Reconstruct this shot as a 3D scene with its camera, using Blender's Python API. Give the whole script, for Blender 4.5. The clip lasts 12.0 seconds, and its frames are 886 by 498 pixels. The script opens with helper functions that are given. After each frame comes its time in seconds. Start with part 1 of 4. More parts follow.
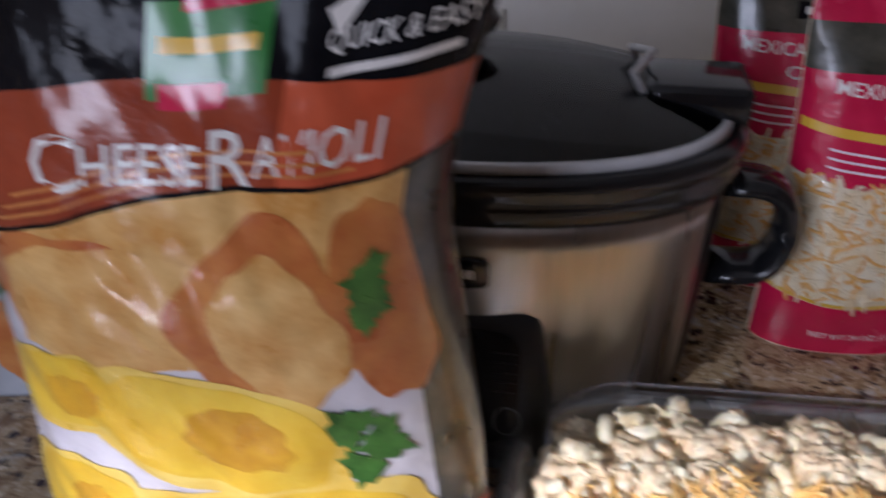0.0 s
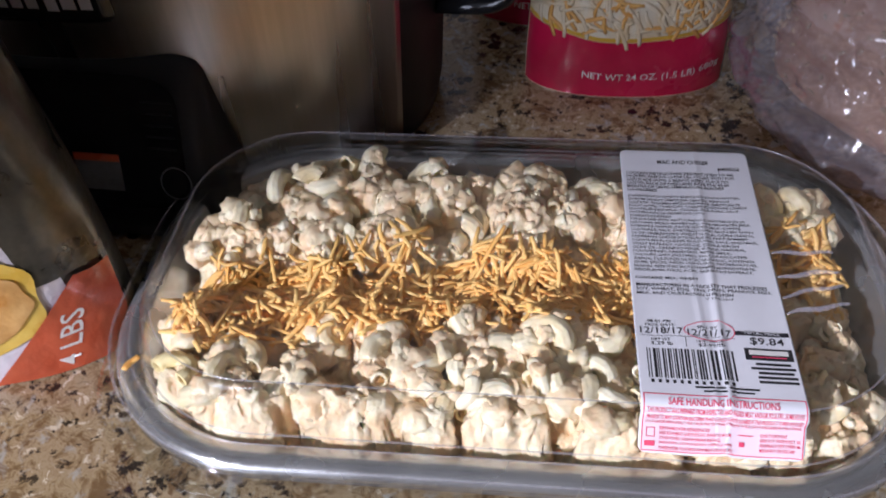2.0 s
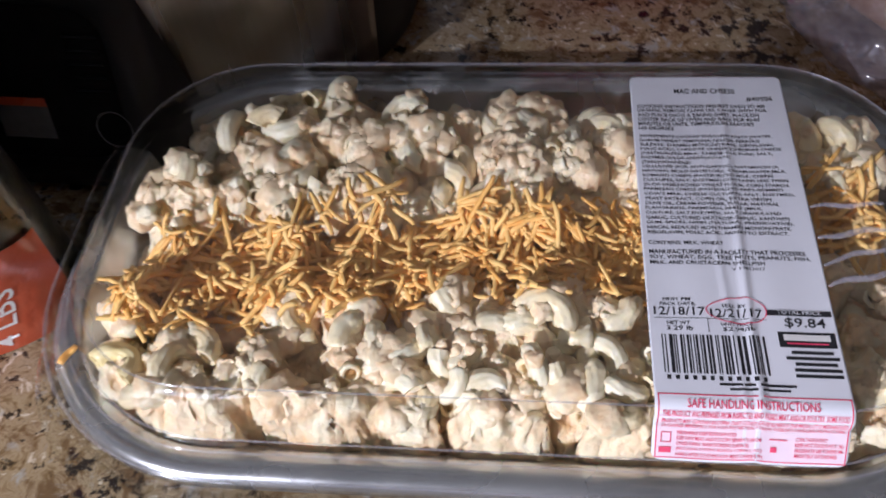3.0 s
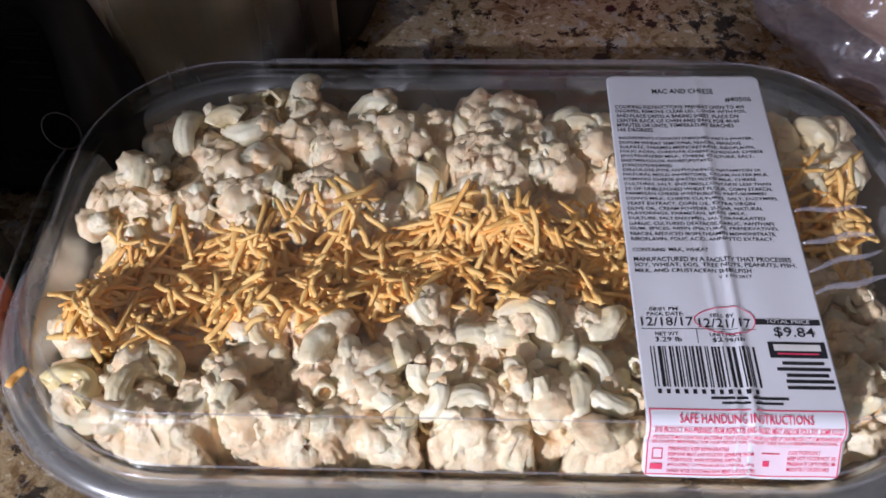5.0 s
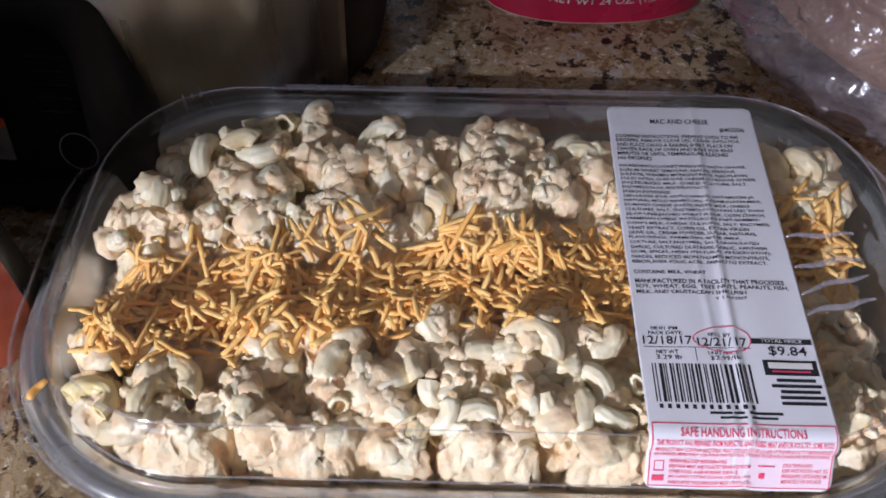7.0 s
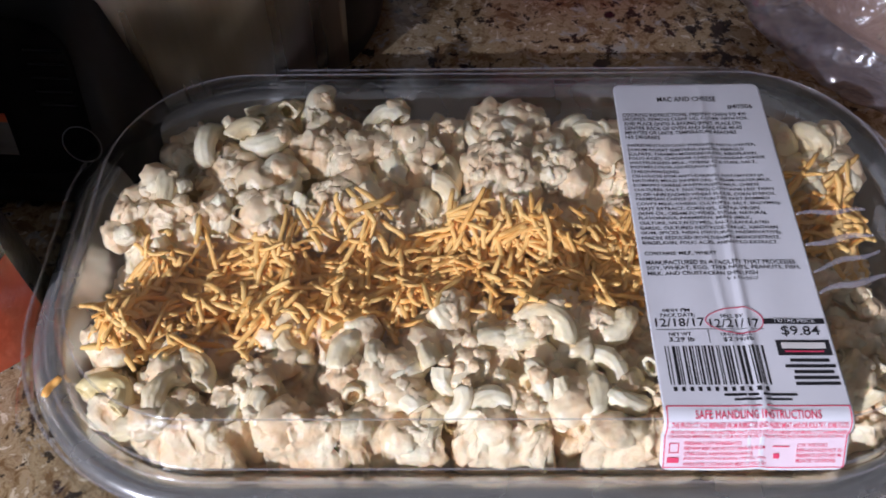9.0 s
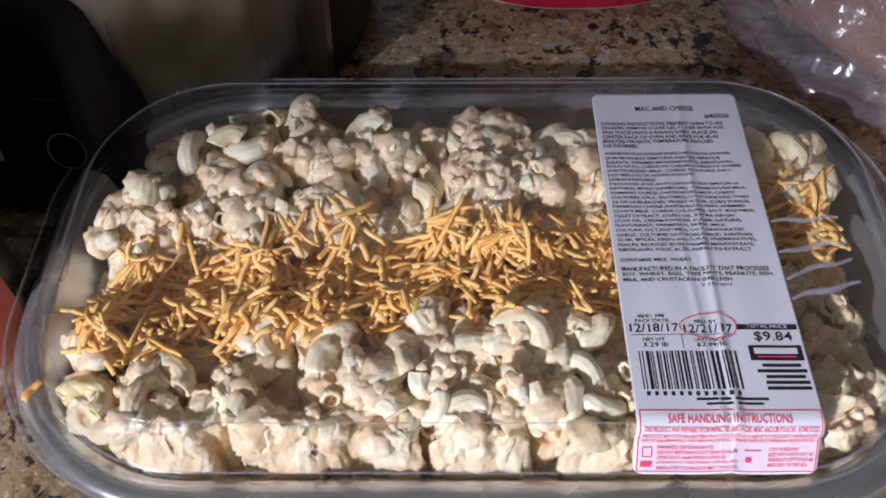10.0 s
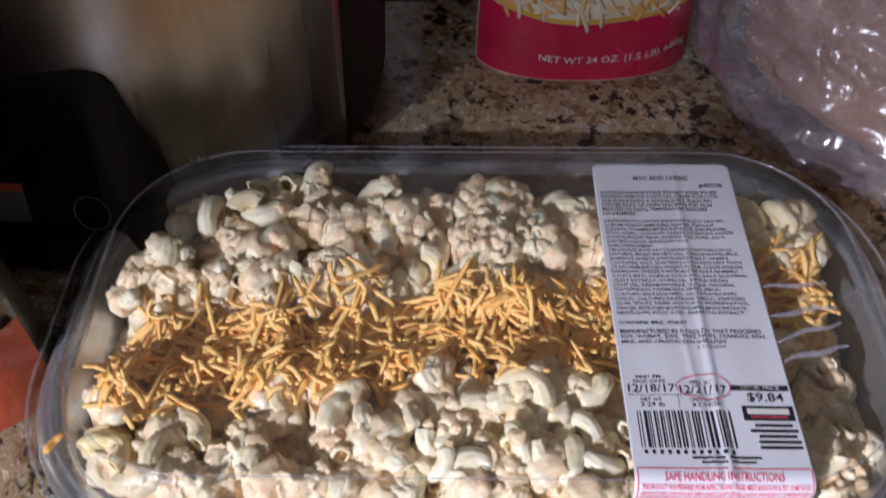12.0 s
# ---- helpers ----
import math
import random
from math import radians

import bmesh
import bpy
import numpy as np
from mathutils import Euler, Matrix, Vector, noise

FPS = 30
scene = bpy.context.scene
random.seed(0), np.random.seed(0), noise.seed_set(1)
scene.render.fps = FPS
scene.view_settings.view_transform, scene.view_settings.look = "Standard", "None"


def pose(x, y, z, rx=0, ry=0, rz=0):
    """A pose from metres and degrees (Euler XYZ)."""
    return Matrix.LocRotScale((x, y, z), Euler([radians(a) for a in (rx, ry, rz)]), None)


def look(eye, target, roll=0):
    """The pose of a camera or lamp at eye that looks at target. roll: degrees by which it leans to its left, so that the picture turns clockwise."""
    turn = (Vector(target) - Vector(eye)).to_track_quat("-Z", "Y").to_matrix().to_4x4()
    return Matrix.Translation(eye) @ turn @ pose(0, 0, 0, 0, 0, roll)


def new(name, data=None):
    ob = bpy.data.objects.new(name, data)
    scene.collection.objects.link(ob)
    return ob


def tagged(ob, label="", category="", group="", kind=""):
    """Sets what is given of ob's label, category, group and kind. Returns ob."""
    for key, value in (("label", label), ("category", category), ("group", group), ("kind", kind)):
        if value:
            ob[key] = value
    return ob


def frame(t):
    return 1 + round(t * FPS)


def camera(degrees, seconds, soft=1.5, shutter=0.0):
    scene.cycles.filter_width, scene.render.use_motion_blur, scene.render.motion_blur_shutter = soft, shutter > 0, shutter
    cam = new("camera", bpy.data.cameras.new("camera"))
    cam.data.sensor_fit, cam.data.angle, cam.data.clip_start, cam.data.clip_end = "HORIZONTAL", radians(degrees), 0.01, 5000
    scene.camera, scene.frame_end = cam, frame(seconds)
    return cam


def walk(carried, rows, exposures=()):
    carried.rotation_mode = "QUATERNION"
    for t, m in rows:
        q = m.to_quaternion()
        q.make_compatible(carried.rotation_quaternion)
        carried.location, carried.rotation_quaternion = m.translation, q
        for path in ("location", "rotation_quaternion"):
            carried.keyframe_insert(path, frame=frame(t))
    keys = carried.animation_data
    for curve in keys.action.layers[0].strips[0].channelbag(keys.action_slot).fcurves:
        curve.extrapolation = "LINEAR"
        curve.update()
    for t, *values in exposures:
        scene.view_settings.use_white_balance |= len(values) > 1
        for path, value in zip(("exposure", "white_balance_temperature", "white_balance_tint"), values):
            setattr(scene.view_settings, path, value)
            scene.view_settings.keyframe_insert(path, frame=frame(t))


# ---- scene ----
cam = camera(55.9, 12.0, 1.7, 0.5)
PATH = [
    (0, (-0.168, -0.33, 0.4), (-0.389, 1.364, -0.64), -0.5),
    (0.1, (-0.151, -0.33, 0.396), (-0.343, 1.36, -0.657), 0.0),
    (0.3, (-0.125, -0.328, 0.388), (-0.246, 1.341, -0.707), -0.2),
    (0.5, (-0.103, -0.325, 0.379), (-0.18, 1.309, -0.772), -1.2),
    (1, (-0.051, -0.318, 0.358), (-0.161, 1.246, -0.884), -1.8),
    (1.5, (-0.017, -0.291, 0.34), (-0.166, 1.184, -1.002), -2.4),
    (2, (0.004, -0.265, 0.326), (-0.181, 1.132, -1.093), -3.0),
    (2.5, (0.019, -0.237, 0.315), (-0.239, 1.043, -1.2), -5.7),
    (3, (0.009, -0.2, 0.308), (-0.186, 0.965, -1.306), -6.4),
    (3.2, (0.005, -0.195, 0.305), (-0.125, 0.95, -1.33), -4.4),
    (5, (-0.003, -0.186, 0.302), (-0.07, 0.96, -1.336), -2.1),
    (5.5, (-0.005, -0.186, 0.303), (-0.07, 0.968, -1.33), -1.9),
    (6, (-0.011, -0.189, 0.305), (-0.055, 0.976, -1.32), -0.8),
    (6.5, (-0.015, -0.194, 0.308), (-0.038, 0.989, -1.305), 0.2),
    (7, (-0.013, -0.195, 0.312), (-0.037, 0.999, -1.293), 0.3),
    (7.2, (-0.014, -0.197, 0.312), (-0.03, 1.015, -1.28), 0.6),
    (8.8, (-0.018, -0.189, 0.314), (-0.052, 0.952, -1.328), -1.6),
    (9, (-0.016, -0.189, 0.315), (-0.043, 0.944, -1.332), -1.4),
    (9.5, (-0.012, -0.194, 0.316), (-0.036, 0.96, -1.318), -1.1),
    (10, (-0.009, -0.193, 0.316), (-0.029, 0.966, -1.313), -0.9),
    (10.5, (-0.009, -0.196, 0.316), (-0.025, 0.963, -1.313), -0.4),
    (11, (-0.008, -0.201, 0.318), (-0.031, 0.973, -1.301), -0.7),
    (11.5, (-0.01, -0.204, 0.321), (-0.016, 0.999, -1.277), 0.1),
    (12, (-0.01, -0.201, 0.33), (-0.04, 1.067, -1.216), -0.7),
]
walk(cam, [(t, look(eye, target, roll)) for t, eye, target, roll in PATH],
     [(0.0, 0.0, 5500, 21.5), (1.0, -0.1, 5500, 21.5), (2.5, -0.38, 5500, 21.5), (5.0, -0.48, 5500, 21.5), (9.0, -0.48, 5500, 21.5), (12.0, -0.48, 5500, 21.5)])


# ---- world, sun, window light ----
world = bpy.data.worlds.new("sky")
scene.world = world
world.use_nodes = True
wn = world.node_tree
sky = wn.nodes.new("ShaderNodeTexSky")
sky.sky_type, sky.sun_disc = "NISHITA", False
SUN_FROM = Vector((-0.55, -0.75, 0.44)).normalized()
sky.sun_elevation = math.asin(SUN_FROM.z)
sky.sun_rotation = math.atan2(SUN_FROM.x, SUN_FROM.y)
wn.links.new(sky.outputs[0], wn.nodes["Background"].inputs[0])
wn.nodes["Background"].inputs[1].default_value = 0.05

sun = new("sun", bpy.data.lights.new("sun", "SUN"))
sun.data.energy, sun.data.angle, sun.data.color = 4.6, radians(1.6), (1.0, 0.94, 0.86)
sun.matrix_world = look(SUN_FROM * 5, (0, 0, 0))

# the opening's edges are set to keep sun off the back counter
WIN_X0, WIN_X1, WIN_Z0, WIN_Z1, WALL_X, FRONT_Y = -2.40, -1.10, 0.30, 1.695, -2.6, -2.6
sky_light = new("window_light", bpy.data.lights.new("window_light", "AREA"))
sky_light.data.shape, sky_light.data.size, sky_light.data.size_y = "RECTANGLE", 1.3, 1.39
sky_light.data.energy, sky_light.data.color = 45.0, (0.93, 0.96, 1.0)
sky_light.matrix_world = look(((WIN_X0 + WIN_X1) / 2, FRONT_Y - 0.16, (WIN_Z0 + WIN_Z1) / 2), (-0.6, 0.0, 0.4))


# ---- materials ----
def nodes(name):
    m = bpy.data.materials.new(name)
    m.use_nodes = True
    t = m.node_tree
    return m, t, t.nodes["Principled BSDF"]


def add(t, kind, **values):
    n = t.nodes.new(kind)
    for k, v in values.items():
        n.inputs[k].default_value = v
    return n


def ramp(t, stops, interp="LINEAR"):
    n = t.nodes.new("ShaderNodeValToRGB")
    n.color_ramp.interpolation = interp
    el = n.color_ramp.elements
    while len(el) < len(stops):
        el.new(0.5)
    for e, (p, c) in zip(el, stops):
        e.position, e.color = p, (*c, 1)
    return n


def coords(t, stretch=(1, 1, 1)):
    c = t.nodes.new("ShaderNodeTexCoord")
    m = t.nodes.new("ShaderNodeMapping")
    m.inputs["Scale"].default_value = stretch
    t.links.new(c.outputs["Object"], m.inputs[0])
    return m.outputs[0]


def mat(name, low, high, scale=60, rough=0.5, metal=0.0, bump=0.0, bump_scale=300, coat=0.0, stretch=(1, 1, 1), sss=0.0, by_object=0.0, rough_var=0.1, depth=0.001):
    """A surface that varies between two colours at two scales, with fine relief."""
    m, t, p = nodes(name)
    v = coords(t, stretch)
    n1, n2 = add(t, "ShaderNodeTexNoise", Scale=scale, Detail=4.0), add(t, "ShaderNodeTexNoise", Scale=scale * 7, Detail=3.0)
    mix = add(t, "ShaderNodeMath")
    mix.operation = "MULTIPLY_ADD"
    mix.inputs[1].default_value = 0.35
    half = add(t, "ShaderNodeMath")
    half.operation = "MULTIPLY_ADD"
    half.inputs[1].default_value, half.inputs[2].default_value = 1.2, -0.27
    for n in (n1, n2):
        t.links.new(v, n.inputs["Vector"])
    t.links.new(n1.outputs["Fac"], half.inputs[0])
    t.links.new(n2.outputs["Fac"], mix.inputs[0])
    t.links.new(half.outputs[0], mix.inputs[2])
    r = ramp(t, ((0.25, low), (0.75, high)))
    last = mix.outputs[0]
    if by_object:
        info = t.nodes.new("ShaderNodeObjectInfo")
        s = add(t, "ShaderNodeMath")
        s.operation = "MULTIPLY_ADD"
        s.inputs[1].default_value = by_object
        t.links.new(info.outputs["Random"], s.inputs[0])
        t.links.new(last, s.inputs[2])
        s2 = add(t, "ShaderNodeMath")
        s2.operation = "SUBTRACT"
        s2.inputs[1].default_value = by_object / 2
        t.links.new(s.outputs[0], s2.inputs[0])
        last = s2.outputs[0]
    t.links.new(last, r.inputs[0])
    t.links.new(r.outputs[0], p.inputs["Base Color"])
    p.inputs["Metallic"].default_value = metal
    rr = add(t, "ShaderNodeMapRange")
    rr.inputs["To Min"].default_value, rr.inputs["To Max"].default_value = max(0.02, rough - rough_var), min(1, rough + rough_var)
    t.links.new(n1.outputs["Fac"], rr.inputs["Value"])
    t.links.new(rr.outputs[0], p.inputs["Roughness"])
    p.inputs["Coat Weight"].default_value, p.inputs["Coat Roughness"].default_value = coat, 0.08
    if sss:
        p.inputs["Subsurface Weight"].default_value = sss
        p.inputs["Subsurface Radius"].default_value = (1.0, 0.7, 0.4)
        p.inputs["Subsurface Scale"].default_value = 0.005
    if bump:
        b, n3 = add(t, "ShaderNodeBump", Strength=bump, Distance=depth), add(t, "ShaderNodeTexNoise", Scale=bump_scale, Detail=4.0)
        t.links.new(v, n3.inputs["Vector"])
        t.links.new(n3.outputs["Fac"], b.inputs["Height"])
        t.links.new(b.outputs[0], p.inputs["Normal"])
    return m


def clear(name, ior=1.45, rough=0.03, tint=(0.97, 0.98, 0.97), bump=0.0, bump_scale=40, haze=0.0):
    """Thin clear plastic: what is not mirrored goes straight through, save for haze, a pale painted sheen."""
    m, t, p = nodes(name)
    t.nodes.remove(p)
    out = t.nodes["Material Output"]
    tr, gl, fr, mx = add(t, "ShaderNodeBsdfTransparent", Color=(*tint, 1)), add(t, "ShaderNodeBsdfGlossy", Roughness=rough), add(t, "ShaderNodeLayerWeight", Blend=0.5), t.nodes.new("ShaderNodeMixShader")
    head_on = ((ior - 1) / (ior + 1)) ** 2
    steep, share = add(t, "ShaderNodeMath"), add(t, "ShaderNodeMath")
    steep.operation, steep.inputs[1].default_value = "POWER", 4.5
    share.operation, share.inputs[1].default_value, share.inputs[2].default_value = "MULTIPLY_ADD", 0.55 * (1 - head_on), head_on
    t.links.new(fr.outputs["Facing"], steep.inputs[0])
    t.links.new(steep.outputs[0], share.inputs[0])
    if bump:
        b, n = add(t, "ShaderNodeBump", Strength=bump, Distance=0.004), add(t, "ShaderNodeTexNoise", Scale=bump_scale, Detail=3.0, Distortion=1.5)
        t.links.new(coords(t), n.inputs["Vector"])
        t.links.new(n.outputs["Fac"], b.inputs["Height"])
        t.links.new(b.outputs[0], gl.inputs["Normal"])
        t.links.new(b.outputs[0], fr.inputs["Normal"])
    t.links.new(share.outputs[0], mx.inputs[0])
    through_it = tr.outputs[0]
    # pale diffuse colour mixed in, in place of bright reflections
    if haze:
        sheen = t.nodes.new("ShaderNodeMixShader")
        sheen.inputs[0].default_value = haze
        t.links.new(through_it, sheen.inputs[1])
        t.links.new(add(t, "ShaderNodeBsdfDiffuse", Color=(0.80, 0.76, 0.88, 1)).outputs[0], sheen.inputs[2])
        through_it = sheen.outputs[0]
    t.links.new(through_it, mx.inputs[1])
    t.links.new(gl.outputs[0], mx.inputs[2])
    t.links.new(mx.outputs[0], out.inputs[0])
    return m


def granite():
    """Cream and tan mineral clouds with fine grains, grey crystals and dark flecks."""
    m, t, p = nodes("granite")
    v = coords(t)

    def tex(kind, **k):
        n = add(t, kind, **k)
        t.links.new(v, n.inputs["Vector"])
        return n

    def over(fac, a, b):
        n = t.nodes.new("ShaderNodeMix")
        n.data_type = "RGBA"
        t.links.new(fac, n.inputs[0])
        for k, c in ((6, a), (7, b)):
            if isinstance(c, tuple):
                n.inputs[k].default_value = (*c, 1)
            else:
                t.links.new(c, n.inputs[k])
        return n.outputs[2]

    clouds = tex("ShaderNodeTexNoise", Scale=125.0, Detail=7.0, Roughness=0.65, Distortion=0.8)
    body = ramp(t, ((0.32, (0.12, 0.075, 0.035)), (0.41, (0.25, 0.17, 0.085)), (0.50, (0.42, 0.33, 0.20)), (0.57, (0.32, 0.23, 0.13)), (0.63, (0.68, 0.60, 0.45))))
    t.links.new(clouds.outputs["Fac"], body.inputs[0])
    crystals = tex("ShaderNodeTexNoise", Scale=70.0, Detail=5.0, Roughness=0.6, Distortion=1.2)
    grey = ramp(t, ((0.55, (0, 0, 0)), (0.62, (1, 1, 1))))
    t.links.new(crystals.outputs["Color"], grey.inputs[0])
    c1 = over(grey.outputs[0], body.outputs[0], (0.42, 0.41, 0.37))
    rust = tex("ShaderNodeTexNoise", Scale=62.0, Detail=6.0, Roughness=0.7, Distortion=0.6)
    brown = ramp(t, ((0.52, (0, 0, 0)), (0.60, (0.9, 0.9, 0.9))))
    t.links.new(rust.outputs["Fac"], brown.inputs[0])
    c2 = over(brown.outputs[0], c1, (0.17, 0.10, 0.045))
    flecks = tex("ShaderNodeTexNoise", Scale=110.0, Detail=6.0, Roughness=0.68, Distortion=0.25)
    spread = tex("ShaderNodeTexNoise", Scale=26.0, Detail=3.0)
    s1 = add(t, "ShaderNodeMath")
    s1.operation = "MULTIPLY_ADD"
    s1.inputs[1].default_value = 0.45
    t.links.new(spread.outputs["Fac"], s1.inputs[0])
    t.links.new(flecks.outputs["Fac"], s1.inputs[2])
    dark = ramp(t, ((0.785, (0, 0, 0)), (0.83, (0.95, 0.95, 0.95))))
    t.links.new(s1.outputs[0], dark.inputs[0])
    c3 = over(dark.outputs[0], c2, (0.018, 0.014, 0.014))
    big = tex("ShaderNodeTexVoronoi", Scale=42.0)
    lump = ramp(t, ((0.16, (1, 1, 1)), (0.21, (0, 0, 0))))
    wob = add(t, "ShaderNodeMath")
    wob.operation = "MULTIPLY_ADD"
    wob.inputs[1].default_value = 0.28
    t.links.new(clouds.outputs["Fac"], wob.inputs[0])
    t.links.new(big.outputs["Distance"], wob.inputs[2])
    t.links.new(wob.outputs[0], lump.inputs[0])
    lump.color_ramp.elements[0].position, lump.color_ramp.elements[1].position = 0.27, 0.31
    c4 = over(lump.outputs[0], c3, (0.030, 0.016, 0.020))
    t.links.new(c4, p.inputs["Base Color"])
    p.inputs["Roughness"].default_value = 0.17
    return m


GRANITE = granite()
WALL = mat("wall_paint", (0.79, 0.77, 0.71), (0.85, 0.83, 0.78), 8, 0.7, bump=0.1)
# dark colour for the unseen walls, to cut bounced light and reflections
WALL_DIM = mat("unseen_wall_brown", (0.20, 0.13, 0.08), (0.30, 0.20, 0.13), 5, 0.5, stretch=(6, 6, 1))
CEIL = mat("ceiling_paint", (0.76, 0.76, 0.74), (0.82, 0.82, 0.80), 6, 0.8)
FLOOR = mat("floor_wood", (0.16, 0.09, 0.05), (0.28, 0.17, 0.09), 4, 0.4, stretch=(1, 8, 1))
CABINET = mat("cabinet_wood", (0.18, 0.09, 0.04), (0.26, 0.14, 0.07), 6, 0.4, stretch=(6, 6, 1))
PLATE = mat("plate_plastic", (0.62, 0.62, 0.54), (0.68, 0.67, 0.60), 20, 0.35)
SILVER = mat("tray_silver", (0.42, 0.42, 0.43), (0.52, 0.52, 0.53), 30, 0.26, metal=0.75, bump=0.05, bump_scale=120)
LID = clear("lid_plastic", 1.42, 0.03)
SKIRT = clear("skirt_plastic", 1.2, 0.04)
# haze whitens ribs and film where they would catch the light
RIB = clear("rib_plastic", 2.2, 0.2, haze=0.18)
FILM = clear("bag_film", 2.9, 0.14, (0.95, 0.94, 0.96), 1.0, 42, 0.17)
FILM2 = clear("pouch_film", 1.45, 0.06, (0.98, 0.98, 0.98), 0.5, 35)
PASTA = mat("pasta", (0.94, 0.75, 0.45), (0.97, 0.88, 0.66), 90, 0.32, bump=0.5, bump_scale=420, by_object=0.35, sss=0.15, depth=0.0012)
SAUCE = mat("cheese_sauce", (0.95, 0.65, 0.38), (0.97, 0.88, 0.65), 85, 0.3, bump=0.7, bump_scale=420, sss=0.15, depth=0.0015)
SHRED = mat("cheddar", (0.98, 0.49, 0.10), (0.99, 0.65, 0.22), 110, 0.5, bump=0.25, bump_scale=600, by_object=0.35)
SHRED_BED = mat("cheddar_crumbs", (0.97, 0.58, 0.19), (0.98, 0.73, 0.35), 160, 0.55, bump=0.8, bump_scale=260, depth=0.002)
PAPER = mat("label_paper", (0.78, 0.79, 0.84), (0.82, 0.83, 0.88), 40, 0.42, bump=0.06, bump_scale=60)
INK = mat("black_ink", (0.012, 0.012, 0.015), (0.025, 0.025, 0.03), 200, 0.5)
RED_INK = mat("red_ink", (0.72, 0.05, 0.12), (0.80, 0.09, 0.18), 200, 0.5)
PINK_INK = mat("pink_tint", (0.82, 0.66, 0.74), (0.85, 0.71, 0.78), 90, 0.5)
BLACK = mat("black_plastic", (0.008, 0.008, 0.009), (0.014, 0.014, 0.015), 40, 0.55, bump=0.08, bump_scale=700)
GLOSS_BLACK = mat("gloss_black", (0.008, 0.008, 0.009), (0.014, 0.014, 0.015), 20, 0.14)
STEEL = mat("brushed_steel", (0.36, 0.345, 0.32), (0.52, 0.49, 0.46), 9, 0.28, metal=1.0, bump=0.10, bump_scale=25, stretch=(5, 5, 0.25), rough_var=0.06)
STONEWARE = mat("stoneware", (0.012, 0.010, 0.009), (0.02, 0.018, 0.016), 20, 0.2)
FAINT = mat("faint_grey_print", (0.018, 0.018, 0.019), (0.026, 0.026, 0.027), 60, 0.3)
RING_GREY = mat("ring_grey", (0.16, 0.16, 0.16), (0.24, 0.24, 0.24), 60, 0.4)
CHROME = mat("grey_print", (0.55, 0.55, 0.56), (0.65, 0.65, 0.66), 60, 0.3)
DISPLAY = mat("display", (0.12, 0.125, 0.13), (0.20, 0.205, 0.21), 40, 0.2)
WHITE_INK = mat("white_ink", (0.78, 0.76, 0.72), (0.84, 0.82, 0.80), 60, 0.3, coat=0.4)
P_WHITE = mat("bag_white", (0.66, 0.63, 0.70), (0.78, 0.76, 0.80), 30, 0.25, coat=0.7, bump=0.5, bump_scale=34, depth=0.006)
P_BLACK = mat("bag_black", (0.004, 0.004, 0.005), (0.009, 0.009, 0.011), 25, 0.16, rough_var=0.05, bump=0.5, bump_scale=34, depth=0.006)
P_BLACK.node_tree.nodes["Principled BSDF"].inputs["Specular IOR Level"].default_value = 0.12
P_BROWN = mat("bag_rust", (0.22, 0.035, 0.015), (0.38, 0.07, 0.025), 14, 0.25, coat=0.3, bump=0.5, bump_scale=34, depth=0.006)
P_RUST = mat("bag_red_orange", (0.52, 0.08, 0.03), (0.60, 0.12, 0.05), 20, 0.25, coat=0.7, bump=0.5, bump_scale=34, depth=0.006)
P_RED = mat("bag_red", (0.52, 0.008, 0.05), (0.62, 0.015, 0.075), 18, 0.25, coat=0.7, bump=0.5, bump_scale=34, depth=0.006)
P_YELLOW = mat("bag_yellow", (0.72, 0.42, 0.03), (0.80, 0.52, 0.06), 30, 0.3, coat=0.6)
P_GREEN = mat("bag_green", (0.02, 0.16, 0.03), (0.05, 0.24, 0.05), 60, 0.3, coat=0.6)
P_LEAF = mat("parsley_print", (0.02, 0.10, 0.015), (0.08, 0.26, 0.04), 90, 0.3, coat=0.6)
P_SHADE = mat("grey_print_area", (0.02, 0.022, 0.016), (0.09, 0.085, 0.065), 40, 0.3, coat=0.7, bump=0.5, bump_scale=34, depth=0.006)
P_RAV = mat("ravioli_print", (0.80, 0.47, 0.02), (0.88, 0.62, 0.05), 22, 0.3, coat=0.7, bump=0.5, bump_scale=34, depth=0.006)
P_RAV_EDGE = mat("ravioli_edge_print", (0.84, 0.54, 0.06), (0.90, 0.68, 0.16), 40, 0.3, coat=0.7, bump=0.5, bump_scale=34, depth=0.006)
P_RAV_DEEP = mat("ravioli_centre_print", (0.55, 0.25, 0.01), (0.78, 0.45, 0.02), 26, 0.3, coat=0.7, bump=0.5, bump_scale=34, depth=0.006)
P_FILLING = mat("filling_print", (0.60, 0.28, 0.06), (0.84, 0.54, 0.20), 45, 0.3, coat=0.7, bump=0.5, bump_scale=34, depth=0.006)
P_TOMATO = mat("tomato_print", (0.46, 0.11, 0.03), (0.64, 0.26, 0.06), 30, 0.3, coat=0.7, bump=0.5, bump_scale=34, depth=0.006)
P_GREY = mat("bag_grey", (0.32, 0.34, 0.38), (0.46, 0.48, 0.52), 20, 0.3, coat=0.6)
P_PURPLE = mat("bag_purple", (0.20, 0.05, 0.42), (0.32, 0.10, 0.56), 30, 0.3, coat=0.6)
CHEESE_W = mat("pale_shreds", (0.80, 0.62, 0.34), (0.86, 0.78, 0.60), 120, 0.5, stretch=(1, 1, 0.4), by_object=0.3)
CHEESE_O = mat("orange_shreds", (0.76, 0.36, 0.07), (0.84, 0.52, 0.16), 120, 0.5)
CRUST = mat("bread_crust", (0.48, 0.25, 0.15), (0.72, 0.46, 0.30), 45, 0.6, bump=0.6, bump_scale=220)
